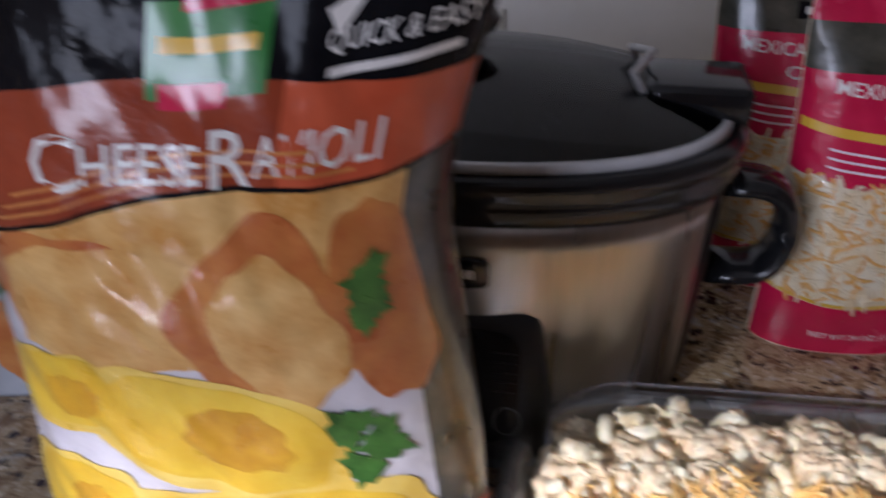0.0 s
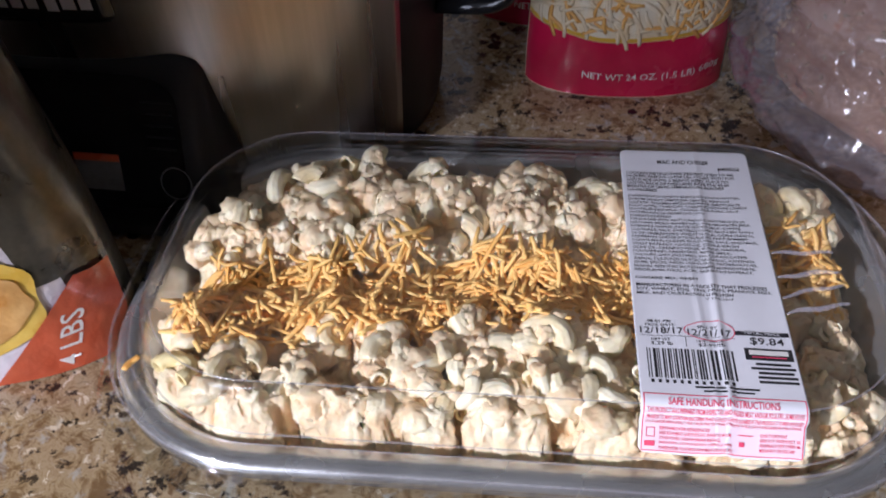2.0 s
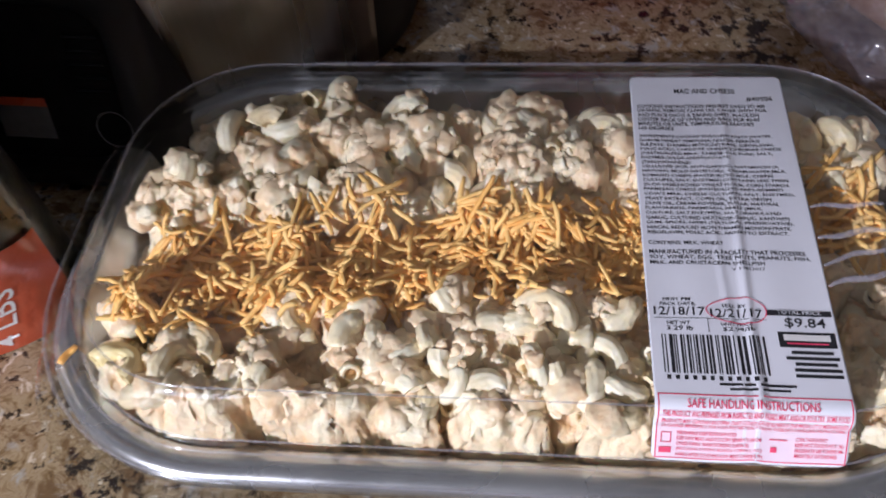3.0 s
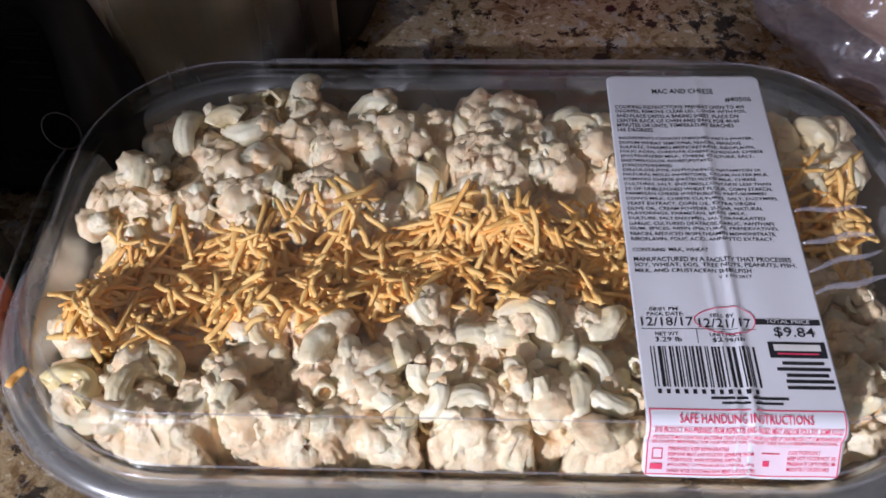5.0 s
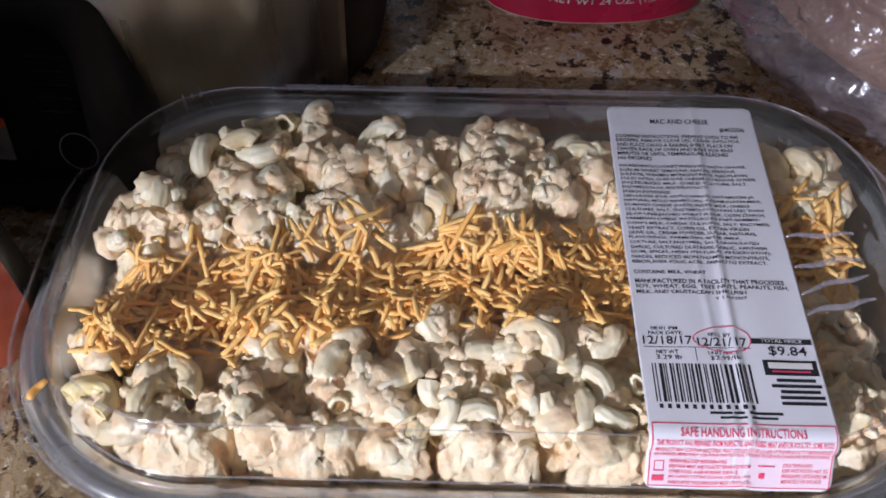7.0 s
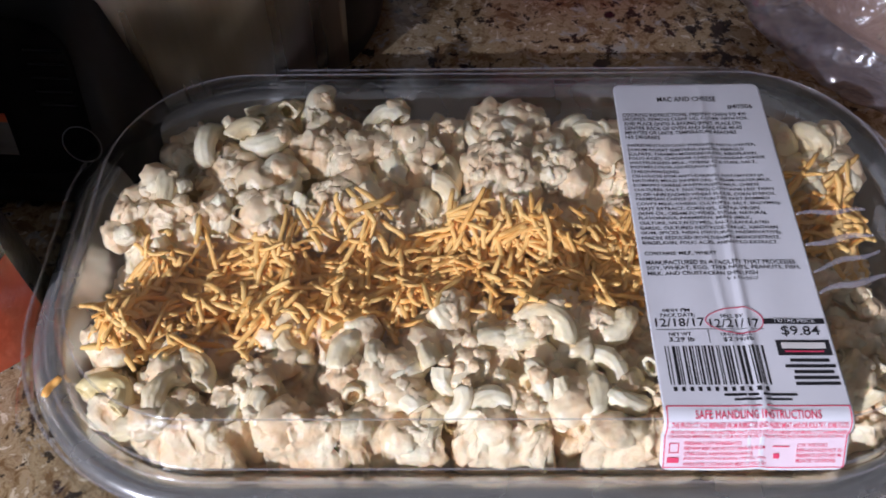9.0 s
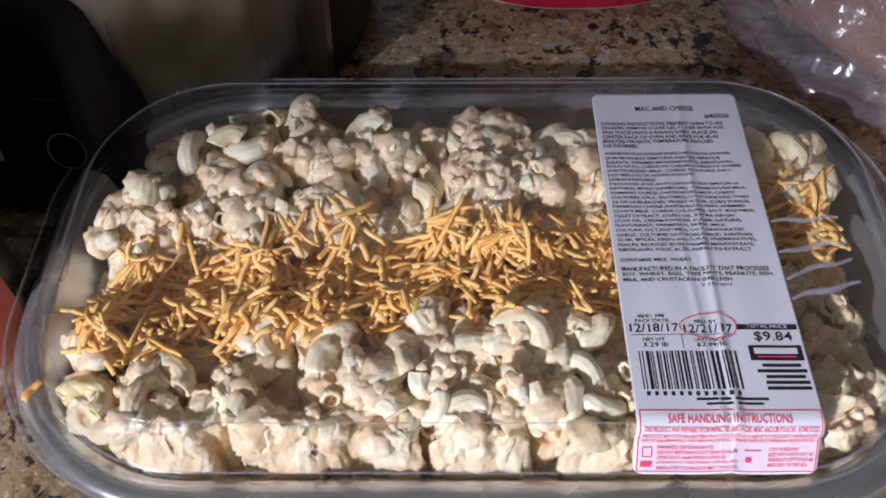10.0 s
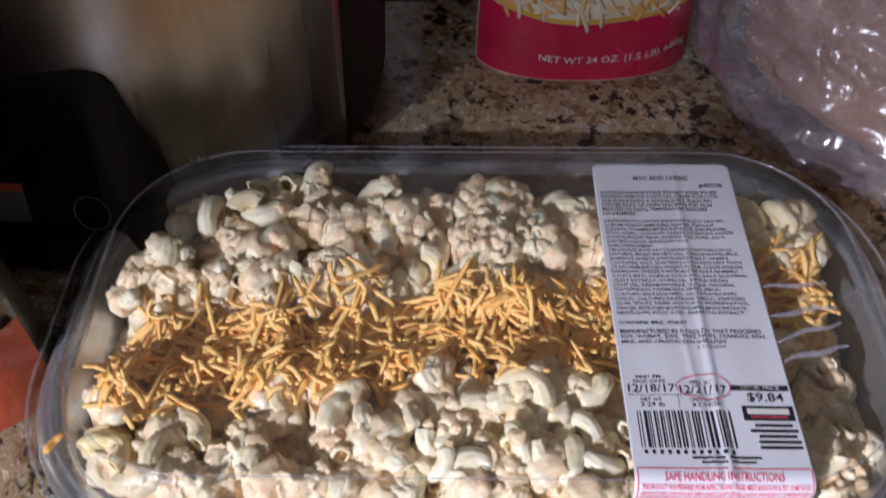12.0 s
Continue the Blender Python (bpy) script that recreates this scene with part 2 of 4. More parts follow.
SEED = mat("seeds", (0.50, 0.34, 0.18), (0.70, 0.55, 0.36), 200, 0.6)


# ---- mesh helpers ----
def part(name, bm, material, parent=None, label="", smooth=True):
    me = bpy.data.meshes.new(name)
    bm.to_mesh(me)
    bm.free()
    me.materials.append(material)
    me.polygons.foreach_set("use_smooth", [smooth] * len(me.polygons))
    ob = new(name, me)
    ob.parent = parent
    if label:
        ob["label"] = label
    return ob


def piece(name, me, parent, m):
    ob = new(name, me)
    ob.parent = parent
    ob.matrix_basis = m
    return ob


def thing(name, m, label, category, group=""):
    ob = new(name)
    ob.empty_display_size = 0.02
    ob.matrix_basis = m
    return tagged(ob, label, category, group)


def box(x0, x1, y0, y1, z0, z1, bevel=0.0, segments=2):
    bm = bmesh.new()
    bmesh.ops.create_cube(bm, size=1)
    for v in bm.verts:
        v.co = ((x0 + x1) / 2 + v.co.x * (x1 - x0), (y0 + y1) / 2 + v.co.y * (y1 - y0), (z0 + z1) / 2 + v.co.z * (z1 - z0))
    if bevel:
        bmesh.ops.bevel(bm, geom=bm.edges[:], offset=bevel, segments=segments, affect="EDGES", profile=0.6)
    return bm


def loft(rings, close_start=False, close_end=False, wrap=True):
    """A skin over rings of points with the same count."""
    bm = bmesh.new()
    rows = [[bm.verts.new(p) for p in r] for r in rings]
    n = len(rows[0])
    for a, b in zip(rows, rows[1:]):
        for i in range(n if wrap else n - 1):
            j = (i + 1) % n
            bm.faces.new((a[i], a[j], b[j], b[i]))
    if close_start:
        bm.faces.new(rows[0][::-1])
    if close_end:
        bm.faces.new(rows[-1])
    bmesh.ops.recalc_face_normals(bm, faces=bm.faces[:])
    return bm


def rrect(hx, hy, r, z, n=12):
    """A ring with round corners."""
    out = []
    for k, (sx, sy) in enumerate(((1, 1), (-1, 1), (-1, -1), (1, -1))):
        for i in range(n + 1):
            a = math.pi / 2 * (k + i / n)
            out.append((sx * (hx - r) + r * math.cos(a), sy * (hy - r) + r * math.sin(a), z))
    return out


def oval(a, b, z, n=96, power=2.0):
    out = []
    for i in range(n):
        t = 2 * math.pi * i / n
        c, s = math.cos(t), math.sin(t)
        out.append((a * math.copysign(abs(c) ** (2 / power), c), b * math.copysign(abs(s) ** (2 / power), s), z))
    return out


def tube(points, radius, n=10, cap=True, flat=1.0):
    """A pipe along points; radius may be a list."""
    pts = [Vector(p) for p in points]
    rings = []
    up = Vector((0, 0, 1))
    for i, p in enumerate(pts):
        d = (pts[min(i + 1, len(pts) - 1)] - pts[max(i - 1, 0)]).normalized()
        side = d.cross(up)
        side = side.normalized() if side.length > 1e-4 else Vector((1, 0, 0))
        top = side.cross(d).normalized()
        r = radius[i] if isinstance(radius, (list, tuple)) else radius
        rings.append([p + side * r * math.cos(2 * math.pi * k / n) + top * r * flat * math.sin(2 * math.pi * k / n) for k in range(n)])
    return loft(rings, cap, cap)


def solid(ob, thickness):
    s = ob.modifiers.new("thickness", "SOLIDIFY")
    s.thickness, s.offset = thickness, 0
    return ob


def lettering(body, x0, y0, width, height):
    """Flat letters that fill a box, as a bmesh in the plane."""
    c = bpy.data.curves.new("letters", "FONT")
    c.body, c.size, c.resolution_u, c.offset = body, 1.0, 2, 0.006 if height > 0.0021 else 0.008
    ob = bpy.data.objects.new("letters", c)
    scene.collection.objects.link(ob)
    deps = bpy.context.evaluated_depsgraph_get()
    me = bpy.data.meshes.new_from_object(ob.evaluated_get(deps))
    bpy.data.objects.remove(ob)
    bpy.data.curves.remove(c)
    bm = bmesh.new()
    bm.from_mesh(me)
    bpy.data.meshes.remove(me)
    xs, ys = [v.co.x for v in bm.verts], [v.co.y for v in bm.verts]
    lx, ly, sx, sy = min(xs), min(ys), width / (max(xs) - min(xs)), height / (max(ys) - min(ys))
    for v in bm.verts:
        v.co = (x0 + (v.co.x - lx) * sx, y0 + (v.co.y - ly) * sy, 0)
    return bm


def polygon(points, cuts=0):
    bm = bmesh.new()
    bm.faces.new([bm.verts.new((x, y, 0)) for x, y in points])
    if cuts:
        bmesh.ops.triangulate(bm, faces=bm.faces[:])
        for _ in range(cuts + 1):
            bmesh.ops.subdivide_edges(bm, edges=bm.edges[:], cuts=1, use_grid_fill=True)
    return bm


def rectangle(x0, y0, x1, y1, nx=1, ny=1):
    bm = bmesh.new()
    g = [[bm.verts.new((x0 + (x1 - x0) * i / nx, y0 + (y1 - y0) * j / ny, 0)) for i in range(nx + 1)] for j in range(ny + 1)]
    for j in range(ny):
        for i in range(nx):
            bm.faces.new((g[j][i], g[j][i + 1], g[j + 1][i + 1], g[j + 1][i]))
    return bm


def mapped(bm, f, lift):
    """Lay a flat bmesh on a surface f(u, v), proud of it by lift along its normal."""
    for v in bm.verts:
        u, w = v.co.x, v.co.y
        p, e = Vector(f(u, w)), 0.0008
        n = (Vector(f(u + e, w)) - p).cross(Vector(f(u, w + e)) - p)
        v.co = p + n.normalized() * lift
    return bm


# ---- the room ----
def structure(name, bm, material, label=""):
    return tagged(part(name, bm, material, smooth=False), label, "", "", "structure")


BACK_Y, RIGHT_X, FLOOR_Z, CEIL_Z = 0.70, 1.6, -0.9, 1.85
structure("floor", box(WALL_X - 0.15, RIGHT_X + 0.15, FRONT_Y - 0.15, BACK_Y + 0.15, FLOOR_Z - 0.1, FLOOR_Z), FLOOR)
structure("ceiling", box(WALL_X - 0.15, RIGHT_X + 0.15, FRONT_Y - 0.15, BACK_Y + 0.15, CEIL_Z, CEIL_Z + 0.1), CEIL)
structure("wall_north", box(WALL_X - 0.15, RIGHT_X + 0.15, BACK_Y, BACK_Y + 0.15, FLOOR_Z, CEIL_Z), WALL, "cream painted kitchen wall behind the counter")
# these walls are out of view, kept dark to lower the fill light
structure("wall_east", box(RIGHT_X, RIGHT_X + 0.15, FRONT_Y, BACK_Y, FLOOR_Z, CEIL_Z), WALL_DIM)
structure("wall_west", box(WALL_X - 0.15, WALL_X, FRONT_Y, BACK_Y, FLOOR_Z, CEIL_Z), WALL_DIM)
# an added wall out of view, which blocks sun around its opening
bm = box(WALL_X - 0.15, WIN_X0, FRONT_Y - 0.15, FRONT_Y, FLOOR_Z, CEIL_Z)
for spec in ((WIN_X1, RIGHT_X + 0.15, FLOOR_Z, CEIL_Z), (WIN_X0, WIN_X1, FLOOR_Z, WIN_Z0), (WIN_X0, WIN_X1, WIN_Z1, CEIL_Z)):
    other = box(spec[0], spec[1], FRONT_Y - 0.15, FRONT_Y, spec[2], spec[3])
    me = bpy.data.meshes.new("wall_piece")
    other.to_mesh(me)
    other.free()
    bm.from_mesh(me)
    bpy.data.meshes.remove(me)
structure("wall_south", bm, WALL_DIM, "unseen dark wall with a window opening that trims the sun")
structure("countertop", box(WALL_X, RIGHT_X, -0.42, BACK_Y, -0.035, 0.0, 0.004), GRANITE, "polished tan granite countertop with black and brown flecks")
structure("base_cabinet", box(WALL_X, RIGHT_X, -0.38, BACK_Y, FLOOR_Z, -0.035), CABINET)

outlet = thing("wall_outlet", pose(-0.26, BACK_Y, 0.06), "cream plastic outlet plate on the kitchen wall", "outlet")
part("plate", box(-0.037, 0.037, -0.007, 0, -0.06, 0.06, 0.002), PLATE, outlet)
for dz in (-0.026, 0.026):
    part("socket", box(-0.017, 0.017, -0.010, -0.005, dz - 0.016, dz + 0.016, 0.003), PLATE, outlet)


# ---- the tray of macaroni ----
CY = 0.004
RIM_X, RIM_R = 0.1830, 0.081


def ring_of(hx, hy, z):
    """A ring that runs parallel to the tray's rim."""
    return rrect(hx, hy, RIM_R - (RIM_X - hx), z, 16)


tray = thing("food_tray", pose(0, CY, 0), "silver grey rectangular food tray with rounded corners on the granite counter", "tray")
rings = [ring_of(*r) for r in ((0.147, 0.0695, 0.003), (0.155, 0.0775, 0.004), (0.160, 0.0825, 0.008), (0.170, 0.0925, 0.0265),
         (0.1715, 0.0940, 0.0285), (0.1775, 0.1000, 0.0290), (0.1800, 0.1025, 0.0285), (0.1820, 0.1045, 0.0265), (0.1825, 0.1050, 0.0225), (0.1805, 0.1030, 0.0205))]
solid(part("tray_shell", loft(rings, close_start=True), SILVER, tray), 0.0009)

lid = thing("tray_lid", pose(0, CY, 0), "clear domed plastic lid with a printed paper label", "lid")


def lid_top(x, y):
    """Height of the lid's flat top, a little sunken in the middle."""
    return 0.0635 - 0.0012 * (1 - (x / 0.16) ** 2) * (1 - (y / 0.09) ** 2)


LID_RINGS = tuple((hx, hy, RIM_R - (RIM_X - hx), z) for hx, hy, z in (
    (0.1880, 0.1105, 0.004), (0.1860, 0.1085, 0.012), (0.1846, 0.1071, 0.0285), (0.1836, 0.1061, 0.0325), (0.1806, 0.1031, 0.0345),
    (0.1745, 0.0970, 0.0345), (0.1725, 0.0950, 0.0325), (0.1700, 0.0940, 0.0325), (0.1685, 0.0925, 0.035), (0.1620, 0.0850, 0.0545),
    (0.1605, 0.0835, 0.0575), (0.1580, 0.0812, 0.0605), (0.1550, 0.0788, 0.0625), (0.1510, 0.0756, 0.0634)))


def lid_ring(hx, hy, r, z, n=12):
    """A ring of the lid; the dome's back wall slopes more than its front, so its rings slide forward as they rise."""
    slide = -0.0072 * max(0.0, min(1.0, (z - 0.035) / 0.0255))
    return [(x, y + slide, q) for x, y, q in rrect(hx, hy, r, z, n)]


bm = loft([lid_ring(*r) for r in LID_RINGS[2:]])
edge = [v for v in bm.verts if abs(v.co.z - 0.0634) < 1e-5]
top = bm.verts.new((0, 0, lid_top(0, 0)))
inner = []
for k in (0.75, 0.5, 0.25):
    inner.append([bm.verts.new((x * k, y * k, lid_top(x * k, y * k))) for x, y, z in lid_ring(*LID_RINGS[-1])])
bm.verts.ensure_lookup_table()
outer = [min(edge, key=lambda v, p=p: (v.co - Vector(p)).length) for p in lid_ring(*LID_RINGS[-1])]
for a, b in zip([outer] + inner, inner):
    for i in range(len(a)):
        j = (i + 1) % len(a)
        if len({a[i], a[j], b[j], b[i]}) == 4:
            bm.faces.new((a[i], a[j], b[j], b[i]))
for i in range(len(inner[-1])):
    bm.faces.new((inner[-1][i], inner[-1][(i + 1) % len(inner[-1])], top))
bmesh.ops.recalc_face_normals(bm, faces=bm.faces[:])
shell = solid(part("lid_shell", bm, LID, lid, "clear plastic dome"), 0.0005)
shell.visible_shadow = False
skirt = solid(part("skirt", loft([lid_ring(*r) for r in LID_RINGS[:3]]), SKIRT, lid), 0.0006)
skirt.visible_shadow = False
# thin pale tubes added for the glints along the lid's rounded edges
EDGE = clear("glint_plastic", 1.9, 0.10, haze=0.10)
for (hx, hy, r, z), w in ((LID_RINGS[12], 0.0005), (LID_RINGS[8], 0.0006), (LID_RINGS[5], 0.0006), (LID_RINGS[3], 0.0007)):
    loop = lid_ring(hx, hy, r, z + 0.0003, 16)
    rings = []
    for p, q in zip(loop, loop[1:] + loop[:1]):
        side = Vector((p[0], p[1], 0)).normalized()
        rings.append([Vector(p) + side * w * math.cos(a) + Vector((0, 0, w * math.sin(a))) for a in [2 * math.pi * k / 6 for k in range(6)]])
    part("edge_glint", loft(rings + rings[:1]), EDGE, lid).visible_shadow = False
for k, (y0, y1) in enumerate(((-0.0010, 0.0010), (-0.0155, -0.0100), (-0.0265, -0.0180), (-0.0355, -0.0285))):
    pts = []
    for i in range(14):
        w = i / 13
        y = y0 + (y1 - y0) * w ** 0.8 + 0.0006 * math.sin(i * 0.7 + k * 2) - CY
        pts.append((0.1118 + 0.0262 * w, y, lid_top(0.12, y) + 0.0006 - 0.0014 * max(0.0, w - 0.75)))
    part("rib", tube(pts, [0.0004 + (0.0007 + 0.0002 * (k % 2)) * math.sin(math.pi * (i + 0.7) / 14.4) for i in range(14)], 8, flat=0.7), RIB, lid).visible_shadow = False
# a thin pull tab at the lid's corner
bm = bmesh.new()
tab = []
for i in range(25):
    a = radians(182 + 86 * i / 24)
    c, d = math.cos(a), math.sin(a)
    swell = 0.010 * math.sin(math.pi * i / 24) ** 0.6
    ox, oy = -0.102 + 0.0815 * c, -0.0285 + 0.0815 * d
    tab.append([bm.verts.new((ox, oy, 0.0215)), bm.verts.new((ox + swell * 0.5 * c, oy + swell * 0.5 * d, 0.0195)), bm.verts.new((ox + swell * c, oy + swell * d, 0.0185))])
for a, b in zip(tab, tab[1:]):
    for k in (0, 1):
        bm.faces.new((a[k], a[k + 1], b[k + 1], b[k]))
solid(part("pull_tab", bm, SKIRT, lid, "thin clear plastic tab"), 0.0005).visible_shadow = False

# the label runs over the top and folds down the front
LX0, LW, LY0, FOLD = 0.0507, 0.0605, 0.067 - CY, 0.1460
LLEN = 0.176


def label_surface(u, s):
    """A point of the label: u from its long edge, s down from its head (negative y of the print)."""
    s = -s
    s = 0.962 * s if s < 0.1505 else 0.1448 + 1.03 * (s - 0.1505)
    crease = 0.0007 * math.exp(-((u - 0.0335 + 0.02 * (s - 0.1)) / 0.0016) ** 2) * (0.35 + min(1, s / 0.09)) + 0.0004 * math.exp(-((u - 0.027 - 0.03 * (s - 0.12)) / 0.0013) ** 2) * min(1, s / 0.1)
    crease += 0.0002 * math.sin(u * 260) * math.sin(s * 45)
    x, y = LX0 + u, LY0 - min(s, FOLD)
    z = lid_top(x, y) + 0.0009 + crease
    if s > FOLD:
        d = s - FOLD
        bend = min(1.0, d / 0.010)
        ang = radians(60) * bend
        y -= d * math.cos(ang * 0.93) + 0.0003
        z -= d * math.sin(ang * 0.80) * 0.9
    return (x, y, z)


bm = rectangle(0, -LLEN, LW, 0, 80, 240)
for v in bm.verts:
    for cx, cy in ((0.0035, -0.0035), (LW - 0.0035, -0.0035), (0.0035, -LLEN + 0.0035), (LW - 0.0035, -LLEN + 0.0035)):
        dx, dy = v.co.x - cx, v.co.y - cy
        if (dx > 0) == (cx > LW / 2) and (dy > 0) == (cy > -LLEN / 2) and math.hypot(dx, dy) > 0.0035:
            k = 0.0035 / math.hypot(dx, dy)
            v.co.x, v.co.y = cx + dx * k, cy + dy * k
label = solid(part("label", mapped(bm, label_surface, 0.0), PAPER, lid, "white paper deli label with black print and a red safety box"), 0.00015)


def on_label(name, bm, material, lift=0.00022):
    return part(name, mapped(bm, label_surface, lift), material, label)


def line(body, u, s, width, height, material=INK):
    on_label("printed_text", lettering(body, u, -s, width, height), material, 0.00032 if material is INK else 0.0005)


def bar(u0, s0, u1, s1, material=INK, lift=0.00022, name="printed_bar"):
    on_label(name, rectangle(u0, -s1, u1, -s0, max(1, int((u1 - u0) / 0.002)), max(1, int((s1 - s0) / 0.002))), material, lift)


line("MAC AND CHEESE", 0.0175, 0.0105, 0.024, 0.0028)
line("#40506", 0.0455, 0.0152, 0.0102, 0.0028)
COOKING = ("COOKING INSTRUCTIONS: PREHEAT OVEN TO 400", "DEGREES, REMOVE CLEAR LID, COVER WITH FOIL", "AND PLACE ONTO A BAKING SHEET. PLACE ON", "CENTER RACK OF OVEN AND BAKE FOR 40-60", "MINUTES OR UNTIL TEMPERATURE REACHES", "165 DEGREES")
for i, (words, w) in enumerate(zip(COOKING, (0.050, 0.0505, 0.047, 0.047, 0.0445, 0.0135))):
    line(words, 0.0022, 0.0190 + 0.00252 * i, w, 0.0019)
INGREDIENTS = ("INGREDIENTS:COOKED ENRICHED PASTA (WATER,", "DURUM WHEAT SEMOLINA, NIACIN, FERROUS", "SULFATE, THIAMIN MONONITRATE, RIBOFLAVIN,", "FOLIC ACID), CHEDDAR CHEESE (CHEDDAR CHEESE",
               "(PASTEURIZED MILK, CHEESE CULTURE, SALT,", "ENZYMES,COLOR ADDED),POTATO", "STARCH,POWDERED", "CELLULOSE (FOR ANTI-CAKING), NATAMYCIN (A", "NATURAL MOLD INHIBITOR)), CREAM,WATER,MILK,",
               "ROMANO CHEESE (PASTEURIZED MILK, CHEESE", "CULTURES, SALT, ENZYMES),CONTAINS LESS THAN", "2% OF: UNBLEACHED WHEAT FLOUR, CORN STARCH,", "PARMESAN CHEESE (PASTEURIZED PART-SKIMMED",
               "COW'S MILK, CHEESE CULTURES, SALT, ENZYMES),", "YEAST EXTRACT, CORN OIL, EXTRA VIRGIN", "OLIVE OIL, CREAM POWDER, SUGAR, NATURAL", "FLAVORINGS, PARMESAN, BEESE (MILK,", "CULTURE, SALT,ENZYMES), SALT,GRANULATED",
               "GARLIC, CULTURED DEXTROSE,GARLIC, XANTHAN", "GUM, SPICES, NISIN (NATURAL PRESERVATIVE),", "NIACIN, REDUCED IRON,THIAMIN MONONITRATE,", "RIBOFLAVIN, FOLIC ACID, ANNATTO EXTRACT.")
for i, words in enumerate(INGREDIENTS):
    line(words, 0.0022, 0.0362 + 0.00233 * i, 0.00123 * len(words), 0.0018)
line("CONTAINS: MILK, WHEAT", 0.0022, 0.0900, 0.026, 0.0019)
for i, words in enumerate(("MANUFACTURED IN A FACILITY THAT PROCESSES", "SOY, WHEAT, EGG, TREE NUTS, PEANUTS, FISH,", "MILK, AND CRUSTACEAN SHELLFISH")):
    line(words, 0.0022, 0.0940 + 0.0025 * i, 0.00130 * len(words), 0.0019)
line("V 11012017", 0.030, 0.1010, 0.011, 0.0013)
line("08:01 PM", 0.0052, 0.1145, 0.0092, 0.0014)
line("PACK DATE:", 0.0042, 0.1165, 0.0118, 0.0014)
line("12/18/17", 0.0020, 0.1205, 0.0168, 0.0034)
line("SELL BY", 0.0245, 0.1170, 0.0080, 0.0014)
line("12/21/17", 0.0205, 0.1210, 0.0168, 0.0034)
line("NET WT", 0.0060, 0.1243, 0.0075, 0.0014)
line("3.29 lb", 0.0058, 0.1266, 0.0085, 0.0018)
line("UNIT PRICE", 0.0235, 0.1245, 0.0100, 0.0014)
line("$2.99/lb", 0.0240, 0.1268, 0.0100, 0.0018)
bar(0.0020, 0.1215, 0.0385, 0.1217, name="printed_rule")
bar(0.0193, 0.1215, 0.0195, 0.1270, name="printed_rule")
bar(0.0388, 0.1175, 0.0595, 0.1197)
line("TOTAL PRICE", 0.0420, 0.1192, 0.0142, 0.0015, PAPER)
line("$9.84", 0.0440, 0.1248, 0.0130, 0.0042)
bar(0.0412, 0.1262, 0.0592, 0.1322, name="brand_block")
bar(0.0428, 0.1272, 0.0576, 0.1296, WHITE_INK, 0.00036, "brand_bar")
bar(0.0436, 0.1304, 0.0566, 0.1310, RED_INK, 0.00036, "brand_bar")
for i, (a, b) in enumerate(((0.0445, 0.0575), (0.0425, 0.0590), (0.0450, 0.0580), (0.0445, 0.0590), (0.0445, 0.0590))):
    bar(a, 0.1335 + 0.0022 * i, b, 0.1347 + 0.0022 * i)
bar(0.0205, 0.1465, 0.0440, 0.1474)
bar(0.0235, 0.1483, 0.0420, 0.1491)
# the bar code
rng = random.Random(4)
u = 0.0038
while u < 0.0372:
    w = rng.choice((0.00036, 0.00036, 0.0007, 0.0011))
    bar(u, 0.1283, u + w, 0.1432, name="code_bar")
    u += w + rng.choice((0.00036, 0.00036, 0.0007, 0.0010))
for i in range(12):
    bar(0.0045 + 0.0027 * i, 0.1440, 0.0057 + 0.0027 * i, 0.1456, name="code_digit")
# a red ring drawn round the date
bm = bmesh.new()
ring = [[bm.verts.new((0.0290 + (0.0098 + d) * math.cos(a), -0.1182 + (0.0052 + d) * math.sin(a) + 0.0006 * math.sin(2 * a), 0)) for d in (-0.00018, 0.00018)] for a in np.linspace(0.2, 2 * math.pi + 0.35, 60)]
for a, b in zip(ring, ring[1:]):
    bm.faces.new((a[0], a[1], b[1], b[0]))
on_label("red_ring", bm, RED_INK, 0.0004)
# the safety box
for spec in ((0.0010, 0.1508, 0.0598, 0.1512), (0.0010, 0.1746, 0.0598, 0.1750), (0.0010, 0.1512, 0.0014, 0.1746), (0.0594, 0.1512, 0.0598, 0.1746)):
    bar(*spec, RED_INK, name="box_rule")
bar(0.0014, 0.1556, 0.0594, 0.1746, PINK_INK, 0.00014, "pink_field")
line("SAFE HANDLING INSTRUCTIONS", 0.0100, 0.1548, 0.0400, 0.0026, RED_INK)
for i, words in enumerate(("THIS PRODUCT WAS PREPARED FROM INSPECTED AND PASSED MEAT AND/OR POULTRY. SOME FOOD", "PRODUCTS MAY CONTAIN BACTERIA THAT COULD CAUSE ILLNESS IF THE PRODUCT IS MISHANDLED", "OR COOKED IMPROPERLY. FOR YOUR PROTECTION, FOLLOW THESE SAFE HANDLING INSTRUCTIONS.")):
    line(words, 0.0024, 0.1577 + 0.0027 * i, 0.0562, 0.0018, RED_INK)
for i, words in enumerate(("PERISHABLE KEEP REFRIGERATED", "KEEP RAW MEAT AND POULTRY SEPARATE FROM", "OTHER FOODS. WASH WORKING SURFACES", "(INCLUDING CUTTING BOARDS, UTENSILS, AND", "HANDS AFTER TOUCHING RAW MEAT OR POULTRY.")):
    line(words, 0.0075, 0.1656 + 0.0021 * i, 0.00066 * len(words), 0.0014, RED_INK)
for i, words in enumerate(("COOK THOROUGHLY", "KEEP HOT FOODS HOT. RE-", "FRIGERATE LEFTOVERS IM-", "MEDIATELY OR DISCARD")):
    line(words, 0.0440, 0.1664 + 0.0021 * i, 0.00064 * len(words), 0.0014, RED_INK)
